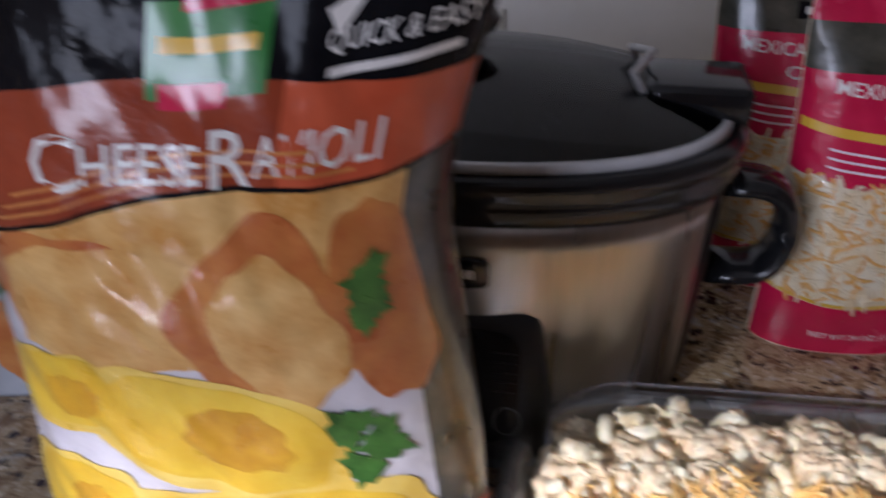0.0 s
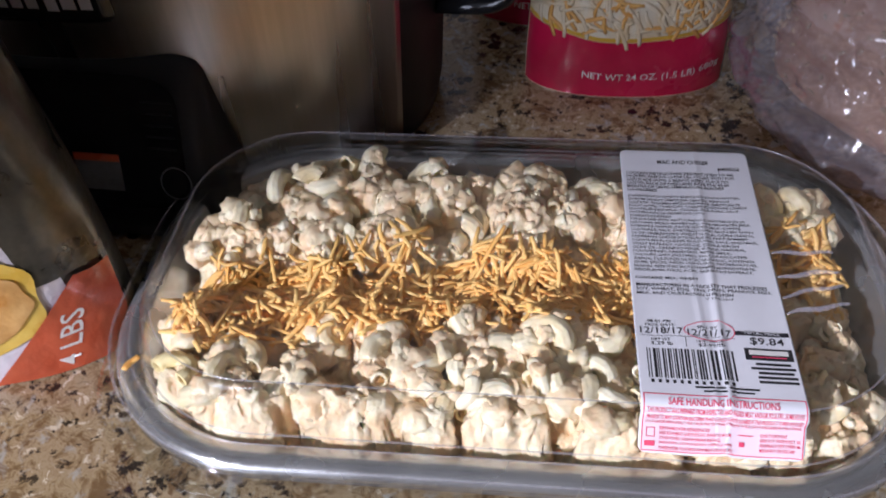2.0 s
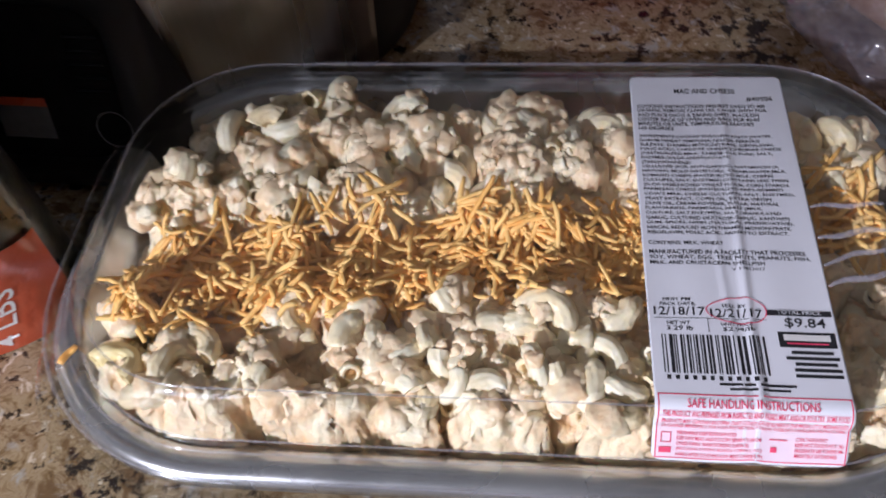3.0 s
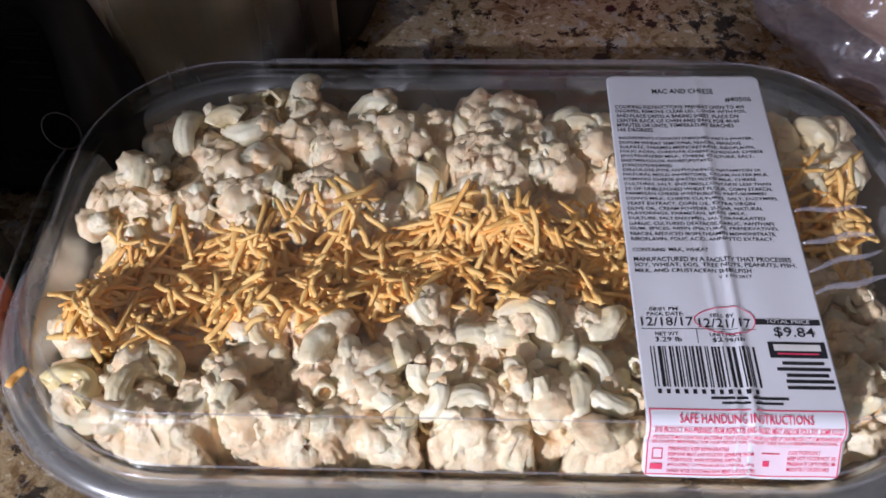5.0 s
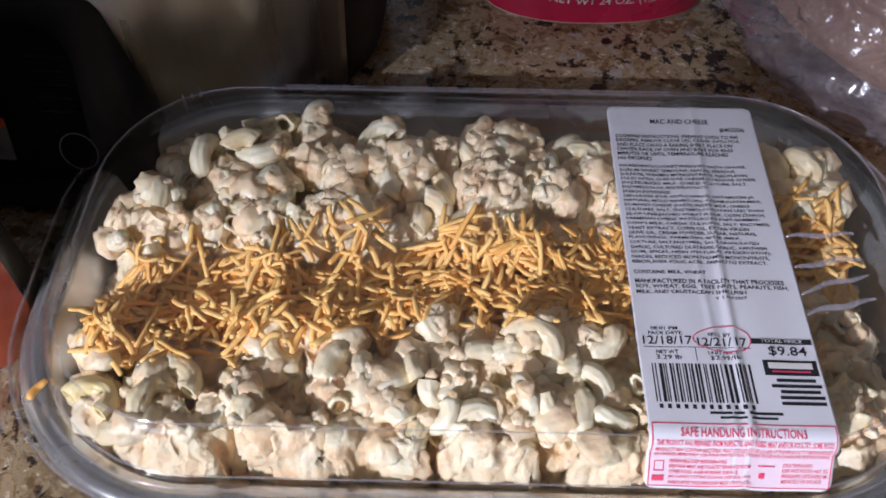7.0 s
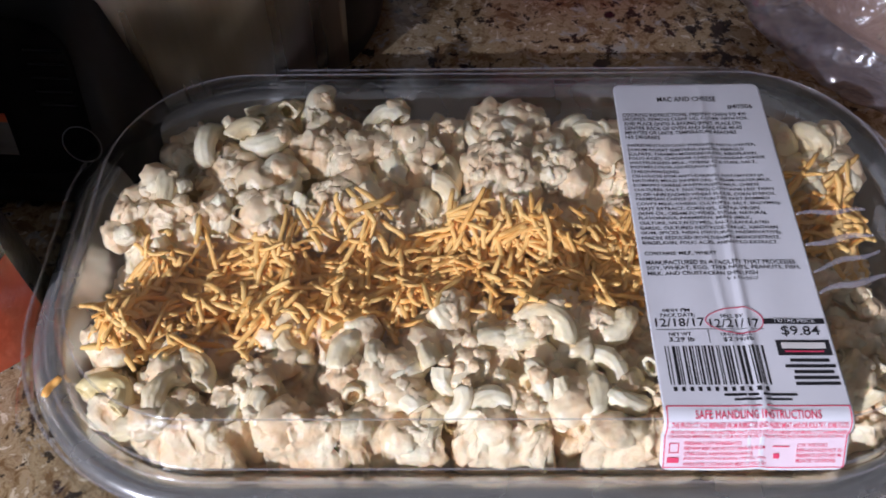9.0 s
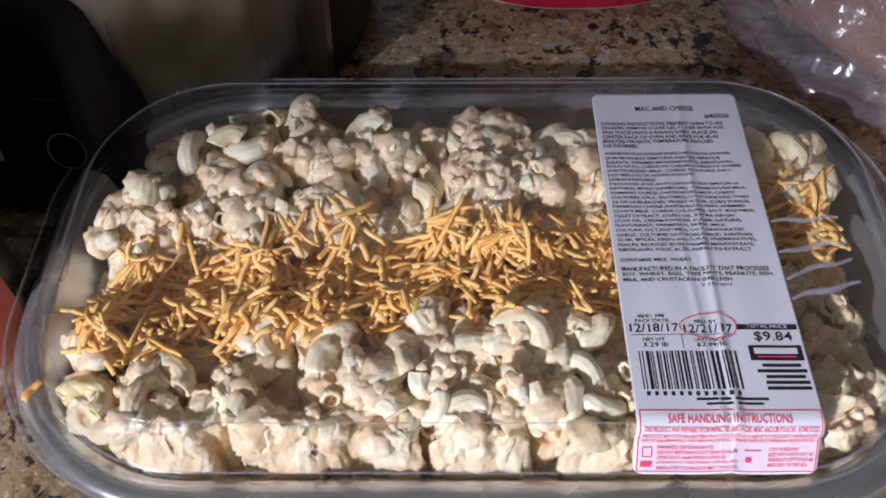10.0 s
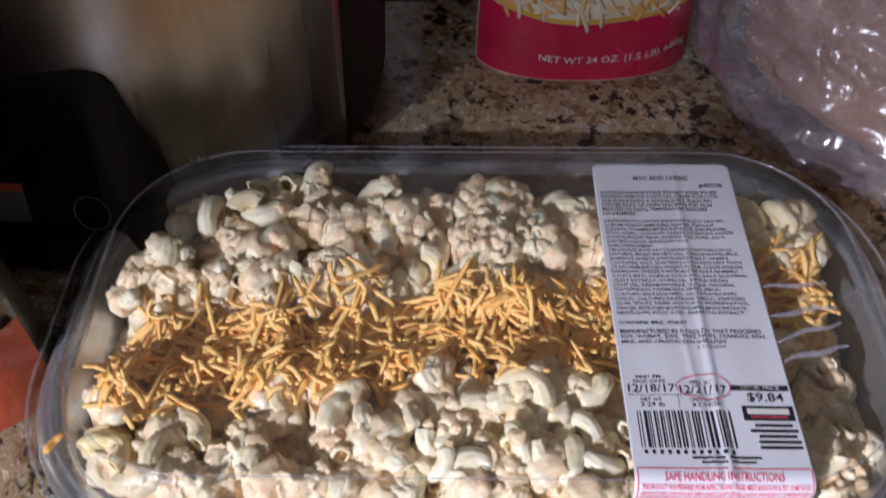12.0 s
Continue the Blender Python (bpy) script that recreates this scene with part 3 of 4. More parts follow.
for u0, s0, u1, s1 in ((0.0026, 0.1648, 0.0058, 0.1651), (0.0026, 0.1686, 0.0058, 0.1689), (0.0026, 0.1651, 0.0029, 0.1686), (0.0055, 0.1651, 0.0058, 0.1686), (0.0022, 0.1706, 0.0060, 0.1728), (0.0360, 0.1660, 0.0415, 0.1664), (0.0365, 0.1690, 0.0385, 0.1710)):
    bar(u0, s0, u1, s1, RED_INK, 0.0005, "pictogram")

# ---- the macaroni and cheese ----
food = thing("macaroni_and_cheese", pose(0, CY, 0), "creamy macaroni and cheese topped with orange cheddar shreds in a tray", "food")
CELL = 0.0015
GX, GY = 240, 140
height = np.full((GX, GY), 0.014)


def stamp(me, m):
    """Raise the height map by a placed mesh."""
    co = np.empty(len(me.vertices) * 3)
    me.vertices.foreach_get("co", co)
    a = np.array(m)
    p = co.reshape(-1, 3) @ a[:3, :3].T + a[:3, 3]
    i, j = (p[:, 0] / CELL + GX / 2).astype(int).clip(0, GX - 1), (p[:, 1] / CELL + GY / 2).astype(int).clip(0, GY - 1)
    np.maximum.at(height, (i, j), p[:, 2])


def at_height(x, y):
    i, j = int(x / CELL + GX / 2), int(y / CELL + GY / 2)
    i, j = max(1, min(GX - 2, i)), max(1, min(GY - 2, j))
    return float(height[i - 1:i + 2, j - 1:j + 2].max())


def mesh_of(name, bm, material):
    me = bpy.data.meshes.new(name)
    bm.to_mesh(me)
    bm.free()
    me.materials.append(material)
    me.polygons.foreach_set("use_smooth", [True] * len(me.polygons))
    return me


def macaroni(seed):
    """A ridged, bent pasta tube, open at both ends."""
    r = random.Random(seed)
    arc, bend, rad, twist = radians(r.uniform(80, 190)), r.uniform(0.0066, 0.0082), r.uniform(0.0039, 0.0047), r.uniform(-0.006, 0.006)
    n, steps, rings = 30, 13, []
    o = Vector((seed * 5.1, seed * 2.7, 1))
    coat = r.uniform(0.10, 0.34)
    for k in range(steps + 1):
        a = arc * (k / steps - 0.5)
        c, d = Vector((bend * math.cos(a), bend * math.sin(a), twist * (k / steps - 0.5))), Vector((math.cos(a), math.sin(a), 0))
        ring = []
        for i in range(n):
            w = 2 * math.pi * i / n
            out = d * math.cos(w) + Vector((0, 0, 1)) * math.sin(w)
            lump = coat * noise.noise((c + out * rad) * 190 + o) + 0.5 * coat * noise.noise((c + out * rad) * 620 + o)
            ring.append(c + out * (rad * (1 + 0.05 * math.cos(w * 10) + lump - 0.10 * (abs(k / steps - 0.5) > 0.45))))
        rings.append(ring)
    centres = [sum(ring, Vector()) / n for ring in rings]
    inside = [[c + (p - c) * 0.64 for p in ring] for c, ring in zip(centres[::-1], rings[::-1])]
    return mesh_of("macaroni", loft(rings + inside + rings[:1]), PASTA)


def clump(seed, fine=3):
    """A lump of thick sauce with soft folds."""
    bm = bmesh.new()
    bmesh.ops.create_icosphere(bm, subdivisions=fine, radius=1)
    o = Vector((seed * 7.3, seed * 3.1, seed))
    for v in bm.verts:
        p = v.co.copy()
        k = 1 + 0.30 * noise.noise(p * 1.2 + o) + 0.24 * noise.noise(p * 2.4 + o) + 0.20 * noise.noise(p * 4.5 + o) + 0.09 * noise.noise(p * 10 + o)
        v.co = Vector((p.x * k, p.y * k * 0.92, p.z * k * 0.72)) * 0.005
    return mesh_of("sauce_lump", bm, SAUCE)


def shred(seed):
    r = random.Random(100 + seed)
    length, bow, w = (r.uniform(0.003, 0.006) if seed > 13 else r.uniform(0.009, 0.021)), r.uniform(-0.0026, 0.0026), r.uniform(0.00088, 0.00125)
    pts = [((t - 0.5) * length, bow * (1 - (2 * t - 1) ** 2) + 0.0002 * math.sin(t * 9 + seed), 0.0003 * math.sin(t * 7 + 2 * seed)) for t in [i / 6 for i in range(7)]]
    bm = tube(pts, [w * k for k in (0.8, 1, 1.05, 1, 1.05, 0.95, 0.75)], 6, flat=0.66)
    return mesh_of("cheese_shred", bm, SHRED)


MACS, LUMPS, SHREDS = [macaroni(k) for k in range(16)], [clump(k) for k in range(9)], [shred(k) for k in range(20)]

rng = random.Random(11)


def put_macaroni(x, y, z, lying=0.7, scale=1.0):
    me = rng.choice(MACS)
    m = Matrix.LocRotScale((x, y, z), Euler((rng.gauss(0, lying), rng.gauss(0, lying), rng.uniform(0, 6.28))), (scale,) * 3)
    stamp(me, m)
    piece("macaroni", me, food, m)


curds = bmesh.new()


def put_lump(x, y, z, r, single=True):
    me = rng.choice(LUMPS)
    m = Matrix.LocRotScale((x, y, z), Euler((rng.gauss(0, 0.3), rng.gauss(0, 0.3), rng.uniform(0, 6.28))), (r / 0.005, r / 0.005, r / 0.005))
    if single:
        piece("sauce_lump", me, food, m)
        return
    start = len(curds.verts)
    curds.from_mesh(me)
    curds.verts.ensure_lookup_table()
    for v in curds.verts[start:]:
        v.co = m @ v.co


# lumps that stand out: x, y, radius in millimetres
BACK = ((-95, 63, 10), (-75, 71, 11), (-75, 50, 14), (-136, 19, 13), (-149, 20, 8), (-116, 21, 9), (-112, 43, 14), (-91, 31, 10), (-56, 47, 11), (-47, 58, 10), (-35, 46, 14), (-19, 62, 10), (-2, 70, 9), (12, 67, 13), (19, 52, 9), (5, 37, 17), (30, 42, 11), (49, 51, 10), (-64, 21, 10), (-93, 20, 12), (11, 15, 11), (-47, 29, 9))
RIGHT = ((121, 50, 9), (133, 47, 7), (137, 27, 11), (119, 14, 12), (137, 1, 10), (125, -17, 10), (134, -36, 10), (126, -55, 10), (115, -76, 9))
FRONT = ((-142, -37, 11), (-138, -64, 11), (-119, -55, 13), (-106, -87, 13), (-121, -75, 9), (-99, -65, 11), (-88, -55, 8), (-77, -33, 11), (-80, -76, 9), (-67, -87, 12), (-54, -56, 11), (-62, -36, 10), (-51, -73, 8), (-29, -85, 10), (-42, -68, 10), (-40, -53, 9), (-20, -34, 11), (-13, -57, 13), (0, -41, 14), (-3, -82, 13), (6, -67, 9), (18, -61, 11))
MIDDLE = ((22, -42, 10), (33, -35, 10), (41, -61, 11), (44, -82, 12), (39, -28, 9), (11, -88, 9), (-27, -66, 9), (61, -83, 11), (88, -84, 10))
# one thick mass of sauce and pasta, heaped into these lumps
heaps = []
for group, lift in ((BACK, 0.037), (RIGHT, 0.034), (FRONT, 0.034), (MIDDLE, 0.033)):
    for x, y, r in group:
        heaps.append((x / 1000, max(y / 1000, -0.079) - CY, lift + rng.uniform(-0.002, 0.003), r / 1000 * rng.uniform(0.9, 1.05)))
for gx in range(-13, 14):
    for gy in range(-7, 8):
        x, y = gx * 0.0122 + rng.uniform(-0.004, 0.004), gy * 0.0122 + rng.uniform(-0.004, 0.004)
        if abs(x) < 0.160 and abs(y) < 0.087 and math.hypot(max(0, abs(x) - 0.120), max(0, abs(y) - 0.047)) < 0.041:
            edge = max(abs(x) / 0.160, abs(y) / 0.087)
            heaps.append((x, y, 0.025 - 0.014 * max(0, edge - 0.72) / 0.28 + rng.uniform(-0.004, 0.004), rng.uniform(0.006, 0.0100)))
heaps = np.array(heaps)
NX, NY = 340, 186
mass = np.zeros((NX + 1, NY + 1))
verts = []
for i in range(NX + 1):
    for j in range(NY + 1):
        x, y = -0.170 + 0.340 * i / NX, -0.0925 + 0.185 * j / NY
        q = Vector((x, y, 0))
        wx = x + 0.0055 * noise.noise(q * 62) + 0.0030 * noise.noise(q * 150)
        wy = y + 0.0055 * noise.noise(q * 62 + Vector((9, 4, 2))) + 0.0030 * noise.noise(q * 150 + Vector((5, 7, 1)))
        d = ((heaps[:, 0] - wx) ** 2 + (heaps[:, 1] - wy) ** 2) / heaps[:, 3] ** 2
        near = d < 1
        z = float((heaps[near, 2] + heaps[near, 3] * 0.95 * np.sqrt(1 - d[near])).max()) if near.any() else 0.020
        rim_near = max(0.0, min(1.0, (max(abs(x) / 0.162, abs(y) / 0.088) - 0.72) / 0.28))
        z = min(0.0525, max(z, 0.0275 - 0.016 * rim_near + 0.004 * noise.noise(q * 110)))
        z += 0.0016 * noise.noise(q * 260 + Vector((0, 0, 3))) + 0.0008 * noise.noise(q * 520) + 0.0004 * noise.noise(q * 1100)
        out = math.hypot(max(0, abs(x) - 0.122), max(0, abs(y) - 0.046)) - 0.0445
        if out > -0.013:
            z -= 0.024 * min(1, (out + 0.013) / 0.013) ** 2.2
        p = Vector((x, y, max(0.007, z)))
        if out < -0.001:
            p += noise.noise_vector(p * 110) * 0.0024 + noise.noise_vector(p * 230) * 0.0019 + noise.noise_vector(p * 480) * 0.0011 + noise.noise_vector(p * 950) * 0.0005
        verts.append(tuple(p))
faces = []
for i in range(NX):
    for j in range(NY):
        k = i * (NY + 1) + j
        quad = (k, k + NY + 1, k + NY + 2, k + 1)
        if math.hypot(max(0, abs(verts[k][0]) - 0.122), max(0, abs(verts[k][1]) - 0.046)) < 0.0455:
            faces.append(quad)
# crumbled cheddar fills the gaps of the band
def band_mid(x):
    return -0.006 + 0.13 * x + 0.004 * noise.noise(Vector((x * 22, 0, 7)))


def in_band(x, y):
    n = 0.012 * noise.noise(Vector((x * 70, y * 70, 5))) + 0.006 * noise.noise(Vector((x * 190, y * 190, 5)))
    hole = -0.032 < x < -0.008 and -0.050 < y + CY < -0.026
    return abs(y + CY - band_mid(x)) < 0.020 + n and abs(x) < 0.150 and not hole


crumbs = bmesh.new()
slot = {}
for quad in faces:
    x, y, _ = verts[quad[0]]
    if in_band(x, y):
        ring = []
        for k in quad:
            if k not in slot:
                p = Vector(verts[k])
                slot[k] = crumbs.verts.new(p + Vector((0, 0, 0.0010 + 0.0012 * noise.noise(p * 500))))
            ring.append(slot[k])
        crumbs.faces.new(ring)
tagged(part("cheddar_crumbs", crumbs, SHRED_BED, food), kind="stuff")
me = bpy.data.meshes.new("sauce")
me.from_pydata(verts, [], faces)
me.materials.append(SAUCE)
me.polygons.foreach_set("use_smooth", [True] * len(me.polygons))
smooth_it = new("sauce", me)
smooth_it.parent = food
stamp(me, Matrix())

# macaroni heaped with the sauce, most of it on the lumps
laid, tries = 0, 0
spots = [(x / 1000, y / 1000 - CY, r / 1000) for group in (BACK, FRONT, RIGHT, MIDDLE) for x, y, r in group]
while laid < 150 and tries < 4000:
    tries += 1
    if laid % 3:
        x, y, r = rng.choice(spots)
        a, d = rng.uniform(0, 6.28), r * rng.uniform(0.2, 1.1)
        x, y = x + d * math.cos(a), y + d * math.sin(a)
    else:
        x, y = rng.uniform(-0.152, 0.152), rng.uniform(-0.080, 0.080)
    if math.hypot(max(0, abs(x) - 0.115), max(0, abs(y) - 0.040)) > 0.036 or at_height(x, y) > 0.0515:
        continue
    if abs(y + CY - band_mid(x)) < 0.018 and rng.random() < 0.85:
        continue
    put_macaroni(x, y, at_height(x, y) - rng.uniform(0.0030, 0.0072), 0.6, rng.uniform(0.85, 1.12))
    laid += 1
for x, y in ((-0.018, -0.026), (0.016, -0.042), (-0.096, 0.070), (-0.034, 0.044), (0.004, 0.066)):
    put_macaroni(x, y - CY, min(0.046, at_height(x, y - CY) - 0.0025), 0.25, 1.08)
yolk = MACS[2].copy()
yolk.materials[0] = mat("buttery_pasta", (0.92, 0.74, 0.33), (0.94, 0.82, 0.50), 60, 0.35)
piece("macaroni", yolk, food, pose(-0.142, -0.066 - CY, at_height(-0.142, -0.066 - CY) - 0.001, 10, 8, 60))
# curds of sauce that cling to the heaps
for k in range(300):
    if k % 2:
        x, y, r = rng.choice(spots)
        a, d = rng.uniform(0, 6.28), r * rng.uniform(0.1, 1.2)
        x, y = x + d * math.cos(a), y + d * math.sin(a)
    else:
        x, y = rng.uniform(-0.156, 0.156), rng.uniform(-0.083, 0.080)
    if math.hypot(max(0, abs(x) - 0.115), max(0, abs(y) - 0.040)) < 0.043 and at_height(x, y) < 0.0540 and abs(y + CY - band_mid(x)) > 0.019:
        size = rng.uniform(0.0050, 0.0095) if k < 170 else rng.uniform(0.0018, 0.0042)
        put_lump(x, y, at_height(x, y) - size * (0.78 if k < 170 else 0.55), size, k < 170)
tagged(part("sauce_crumbs", curds, SAUCE, food), kind="stuff")

# shreds lie in a band along the middle
count, extra = 0, bmesh.new()
while count < 1600:
    x = rng.uniform(-0.148, 0.150)
    if x > 0.108 and rng.random() < 0.75:
        continue
    mid = band_mid(x)
    wide = 0.027 + 0.008 * noise.noise(Vector((x * 30, 3, 1)))
    y = rng.gauss(mid, 0.0125) - CY
    if abs(y + CY - mid) > wide or (-0.032 < x < -0.008 and -0.050 < y + CY < -0.026):
        continue
    yaw, me = rng.uniform(0, math.pi), SHREDS[rng.randrange(14, 20) if count < 350 else rng.randrange(14)]
    half = 0.006
    z0, z1, zm = at_height(x - half * math.cos(yaw), y - half * math.sin(yaw)), at_height(x + half * math.cos(yaw), y + half * math.sin(yaw)), at_height(x, y)
    z0, z1 = max(z0, zm - 0.005), max(z1, zm - 0.005)
    z = max(zm, (z0 + z1) / 2) + rng.uniform(-0.0008, 0.0006)
    if z > 0.056:
        continue
    tilt = max(-0.5, min(0.5, math.atan2(z0 - z1, 2 * half))) + rng.gauss(0, 0.20)
    m = Matrix.Translation((x, y, z)) @ Matrix.Rotation(yaw, 4, "Z") @ Matrix.Rotation(tilt, 4, "Y") @ Matrix.Rotation(rng.uniform(-0.6, 0.6), 4, "X")
    if count >= 350 and count % 4 == 0:
        piece("cheese_shred", me, food, m)
    else:
        start = len(extra.verts)
        extra.from_mesh(me)
        extra.verts.ensure_lookup_table()
        for v in extra.verts[start:]:
            v.co = m @ v.co
    co_m = m @ Matrix.Diagonal((0.8, 0.8, 0.5, 1))
    if count % 7 == 0:
        stamp(me, co_m)
    count += 1
tagged(part("loose_shreds", extra, SHRED, food), kind="stuff")


# a stray bit of cheese on the tray's rim
bit = piece("cheese_crumb", SHREDS[16], None, Matrix.Translation((-0.1635, -0.058, 0.0365)) @ Matrix.Rotation(1.1, 4, "Z") @ Matrix.Diagonal((1.6, 1.5, 1.2, 1)))
tagged(bit, "small crumb of cheddar stuck on the tray rim", "crumb")


# ---- bags ----
def pouch_shape(width, tall, deep, lean=0.0, seed=0, puff=0.35, base=0.8, wrinkle=0.002, side=0.04, waist=0.0, waist_at=0.235, skew=0.0):
    """A surface f(u, v, back) of a filled pouch: u across in metres from its middle, v up in metres."""
    def f(u, v, back=False):
        h = max(0.0, min(1.0, v / tall))
        half = width / 2 * (1 - side * math.sin(math.pi * min(1, h * 1.1)) ** 1.5 + 0.02 * noise.noise(Vector((h * 5, seed, 0))) - (waist * math.exp(-((v - waist_at) / 0.115) ** 2) if u > 0 else 0.0))
        s = max(-1.0, min(1.0, u / (width / 2)))
        body = base + (1 - base) * min(1, h / puff) if h < puff else max(0.0, 1 - ((h - puff) / (1 - puff)) ** 1.6)
        d = deep * max(0.03, body) * (1 - abs(s) ** 2.4) ** 0.55
        w = wrinkle * (noise.noise(Vector((u * 28, v * 22, seed))) + 0.6 * noise.noise(Vector((u * 60 + v * 25, v * 34, seed + 5)))) * (1 - abs(s) ** 4) * min(1, v / 0.02)
        y = (d + w) * (1 if back else -1) + lean * v
        return (s * half + skew * v, y, v)
    return f


def pouch(name, shape, width, tall, material, parent):
    n, m = 110, 130
    cols = [math.sin(math.pi / 2 * (2 * i / n - 1)) * width / 2 for i in range(n + 1)]
    rings = []
    for j in range(m + 1):
        v = tall * j / m
        rings.append([shape(u, v) for u in cols] + [shape(u, v, True) for u in cols[-2:0:-1]])
    return part(name, loft(rings, True, True), material, parent)


def decal(name, bm, shape, lift, material, parent, label=""):
    return part(name, mapped(bm, shape, lift * 0.45), material, parent, label)


def band(lower, upper, u0, u1, n=24, m=6):
    """A strip between two lines v(u)."""
    n, m = n * 3, m * 4
    bm = bmesh.new()
    g = [[bm.verts.new((u0 + (u1 - u0) * i / n, lower(u0 + (u1 - u0) * i / n) * (1 - j / m) + upper(u0 + (u1 - u0) * i / n) * j / m, 0)) for i in range(n + 1)] for j in range(m + 1)]
    for j in range(m):
        for i in range(n):
            bm.faces.new((g[j][i], g[j][i + 1], g[j + 1][i + 1], g[j + 1][i]))
    return bm


def blob(cx, cy, rx, ry, turn=0, power=3.0, seed=0, rough=0.04, rings=14, n=72):
    """A filled soft-cornered shape."""
    bm = bmesh.new()
    c, s = math.cos(radians(turn)), math.sin(radians(turn))
    rows = []
    for k in range(1, rings + 1):
        row = []
        for i in range(n):
            t = 2 * math.pi * i / n
            x, y = math.cos(t), math.sin(t)
            q = (abs(x) ** power + abs(y) ** power) ** (-1 / power) * (1 + rough * noise.noise(Vector((x * 2, y * 2, seed))) + 0.5 * rough * math.sin(9 * t + seed)) * k / rings
            x, y = x * q * rx, y * q * ry
            row.append(bm.verts.new((cx + x * c - y * s, cy + x * s + y * c, 0)))
        rows.append(row)
    centre = bm.verts.new((cx, cy, 0))
    for i in range(n):
        bm.faces.new((centre, rows[0][i], rows[0][(i + 1) % n]))
        for a, b in zip(rows, rows[1:]):
            bm.faces.new((a[i], b[i], b[(i + 1) % n], a[(i + 1) % n]))
    return bm


# the ravioli bag
RW, RH = 0.262, 0.385
rav = thing("ravioli_bag", pose(-0.319, -0.003, 0, 0, 0, -2), "glossy printed bag of frozen cheese ravioli standing upright on the counter", "food bag")
bag_shape = pouch_shape(RW, RH * 1.09, 0.062, -0.04, 3, 0.5, 0.82, 0.0036, 0.06, 0.22, 0.256, 0.08)
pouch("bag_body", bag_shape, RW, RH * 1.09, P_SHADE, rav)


def rs(u, v):
    """The bag's printed front, with the print a little stretched upward."""
    return bag_shape(u, v * 1.09)



decal("picture_field", band(lambda u: 0.001, lambda u: 0.215, -0.129, 0.120, 24, 10), rs, 0.0005, P_WHITE, rav)
BAND_LOW = lambda u: 0.231 + 0.16 * u + 0.006 * math.cos(u * 30)
BAND_TOP = lambda u: 0.271 + 0.06 * u + 0.004 * math.cos(u * 26)
decal("black_print", band(lambda u: BAND_TOP(u) - 0.001, lambda u: RH - 0.004, -0.130, 0.130, 30, 10), rs, 0.0006, P_BLACK, rav)
decal("rust_band", band(BAND_LOW, BAND_TOP, -0.130, 0.130, 30, 8), rs, 0.0008, P_BROWN, rav)
decal("orange_band_end", band(BAND_LOW, BAND_TOP, 0.05, 0.130, 16, 8), rs, 0.0011, P_RUST, rav)
decal("dark_rule", band(lambda u: BAND_LOW(u) - 0.002, BAND_LOW, -0.130, 0.130, 30, 1), rs, 0.0010, P_BLACK, rav)
for words, u, w, h, v0 in (("C", -0.084, 0.022, 0.021, 0.235), ("HEESE", -0.061, 0.053, 0.0145, 0.239), ("R", -0.003, 0.020, 0.0205, 0.2415), ("AVIOLI", 0.018, 0.058, 0.015, 0.2455)):
    bm = lettering(words, u + 0.020, 0, w, h)
    for vert in bm.verts:
        vert.co.y += v0 - 0.003 + 0.07 * (vert.co.x - u - 0.020)
    decal("title_lettering", bm, rs, 0.0018, WHITE_INK, rav)
for k in range(3):
    decal("small_print", band(lambda u, k=k: BAND_LOW(u) + 0.0035 + 0.0042 * k, lambda u, k=k: BAND_LOW(u) + 0.0049 + 0.0042 * k, -0.09 + 0.006 * k, 0.085 - 0.01 * k, 30, 1), rs, 0.0016, P_TOMATO, rav)
def lowered(bm, drop=-0.008, slope=-0.06):
    for vert in bm.verts:
        vert.co.x += 0.016
        vert.co.y += drop + slope * vert.co.x
    return bm


decal("brand_green", lowered(polygon([(-0.028, 0.274), (0.026, 0.282), (0.026, 0.312), (-0.028, 0.304)], 2)), rs, 0.0012, P_GREEN, rav)
decal("brand_red", lowered(polygon([(-0.012, 0.303), (0.024, 0.309), (0.024, 0.318), (-0.012, 0.312)], 2)), rs, 0.0016, P_RED, rav)
decal("brand_red", lowered(polygon([(-0.023, 0.2715), (0.008, 0.276), (0.008, 0.284), (-0.023, 0.280)], 2)), rs, 0.0016, P_RED, rav)
decal("brand_bar", lowered(polygon([(-0.023, 0.289), (0.021, 0.295), (0.021, 0.300), (-0.023, 0.294)], 2)), rs, 0.0016, P_YELLOW, rav)
bm = lettering("QUICK & EASY", 0.050, 0, 0.060, 0.0090)
for vert in bm.verts:
    vert.co.y += 0.2935 + 0.17 * (vert.co.x - 0.050)
decal("lettering", lowered(bm), rs, 0.0014, WHITE_INK, rav)
decal("small_print", lowered(band(lambda u: 0.287 + 0.17 * (u - 0.05), lambda u: 0.290 + 0.17 * (u - 0.05), 0.052, 0.105, 12, 1)), rs, 0.0014, WHITE_INK, rav)
decal("swoosh", lowered(polygon([(0.048, 0.308), (0.062, 0.316), (0.10, 0.321), (0.062, 0.312), (0.054, 0.300)], 2)), rs, 0.0014, WHITE_INK, rav)
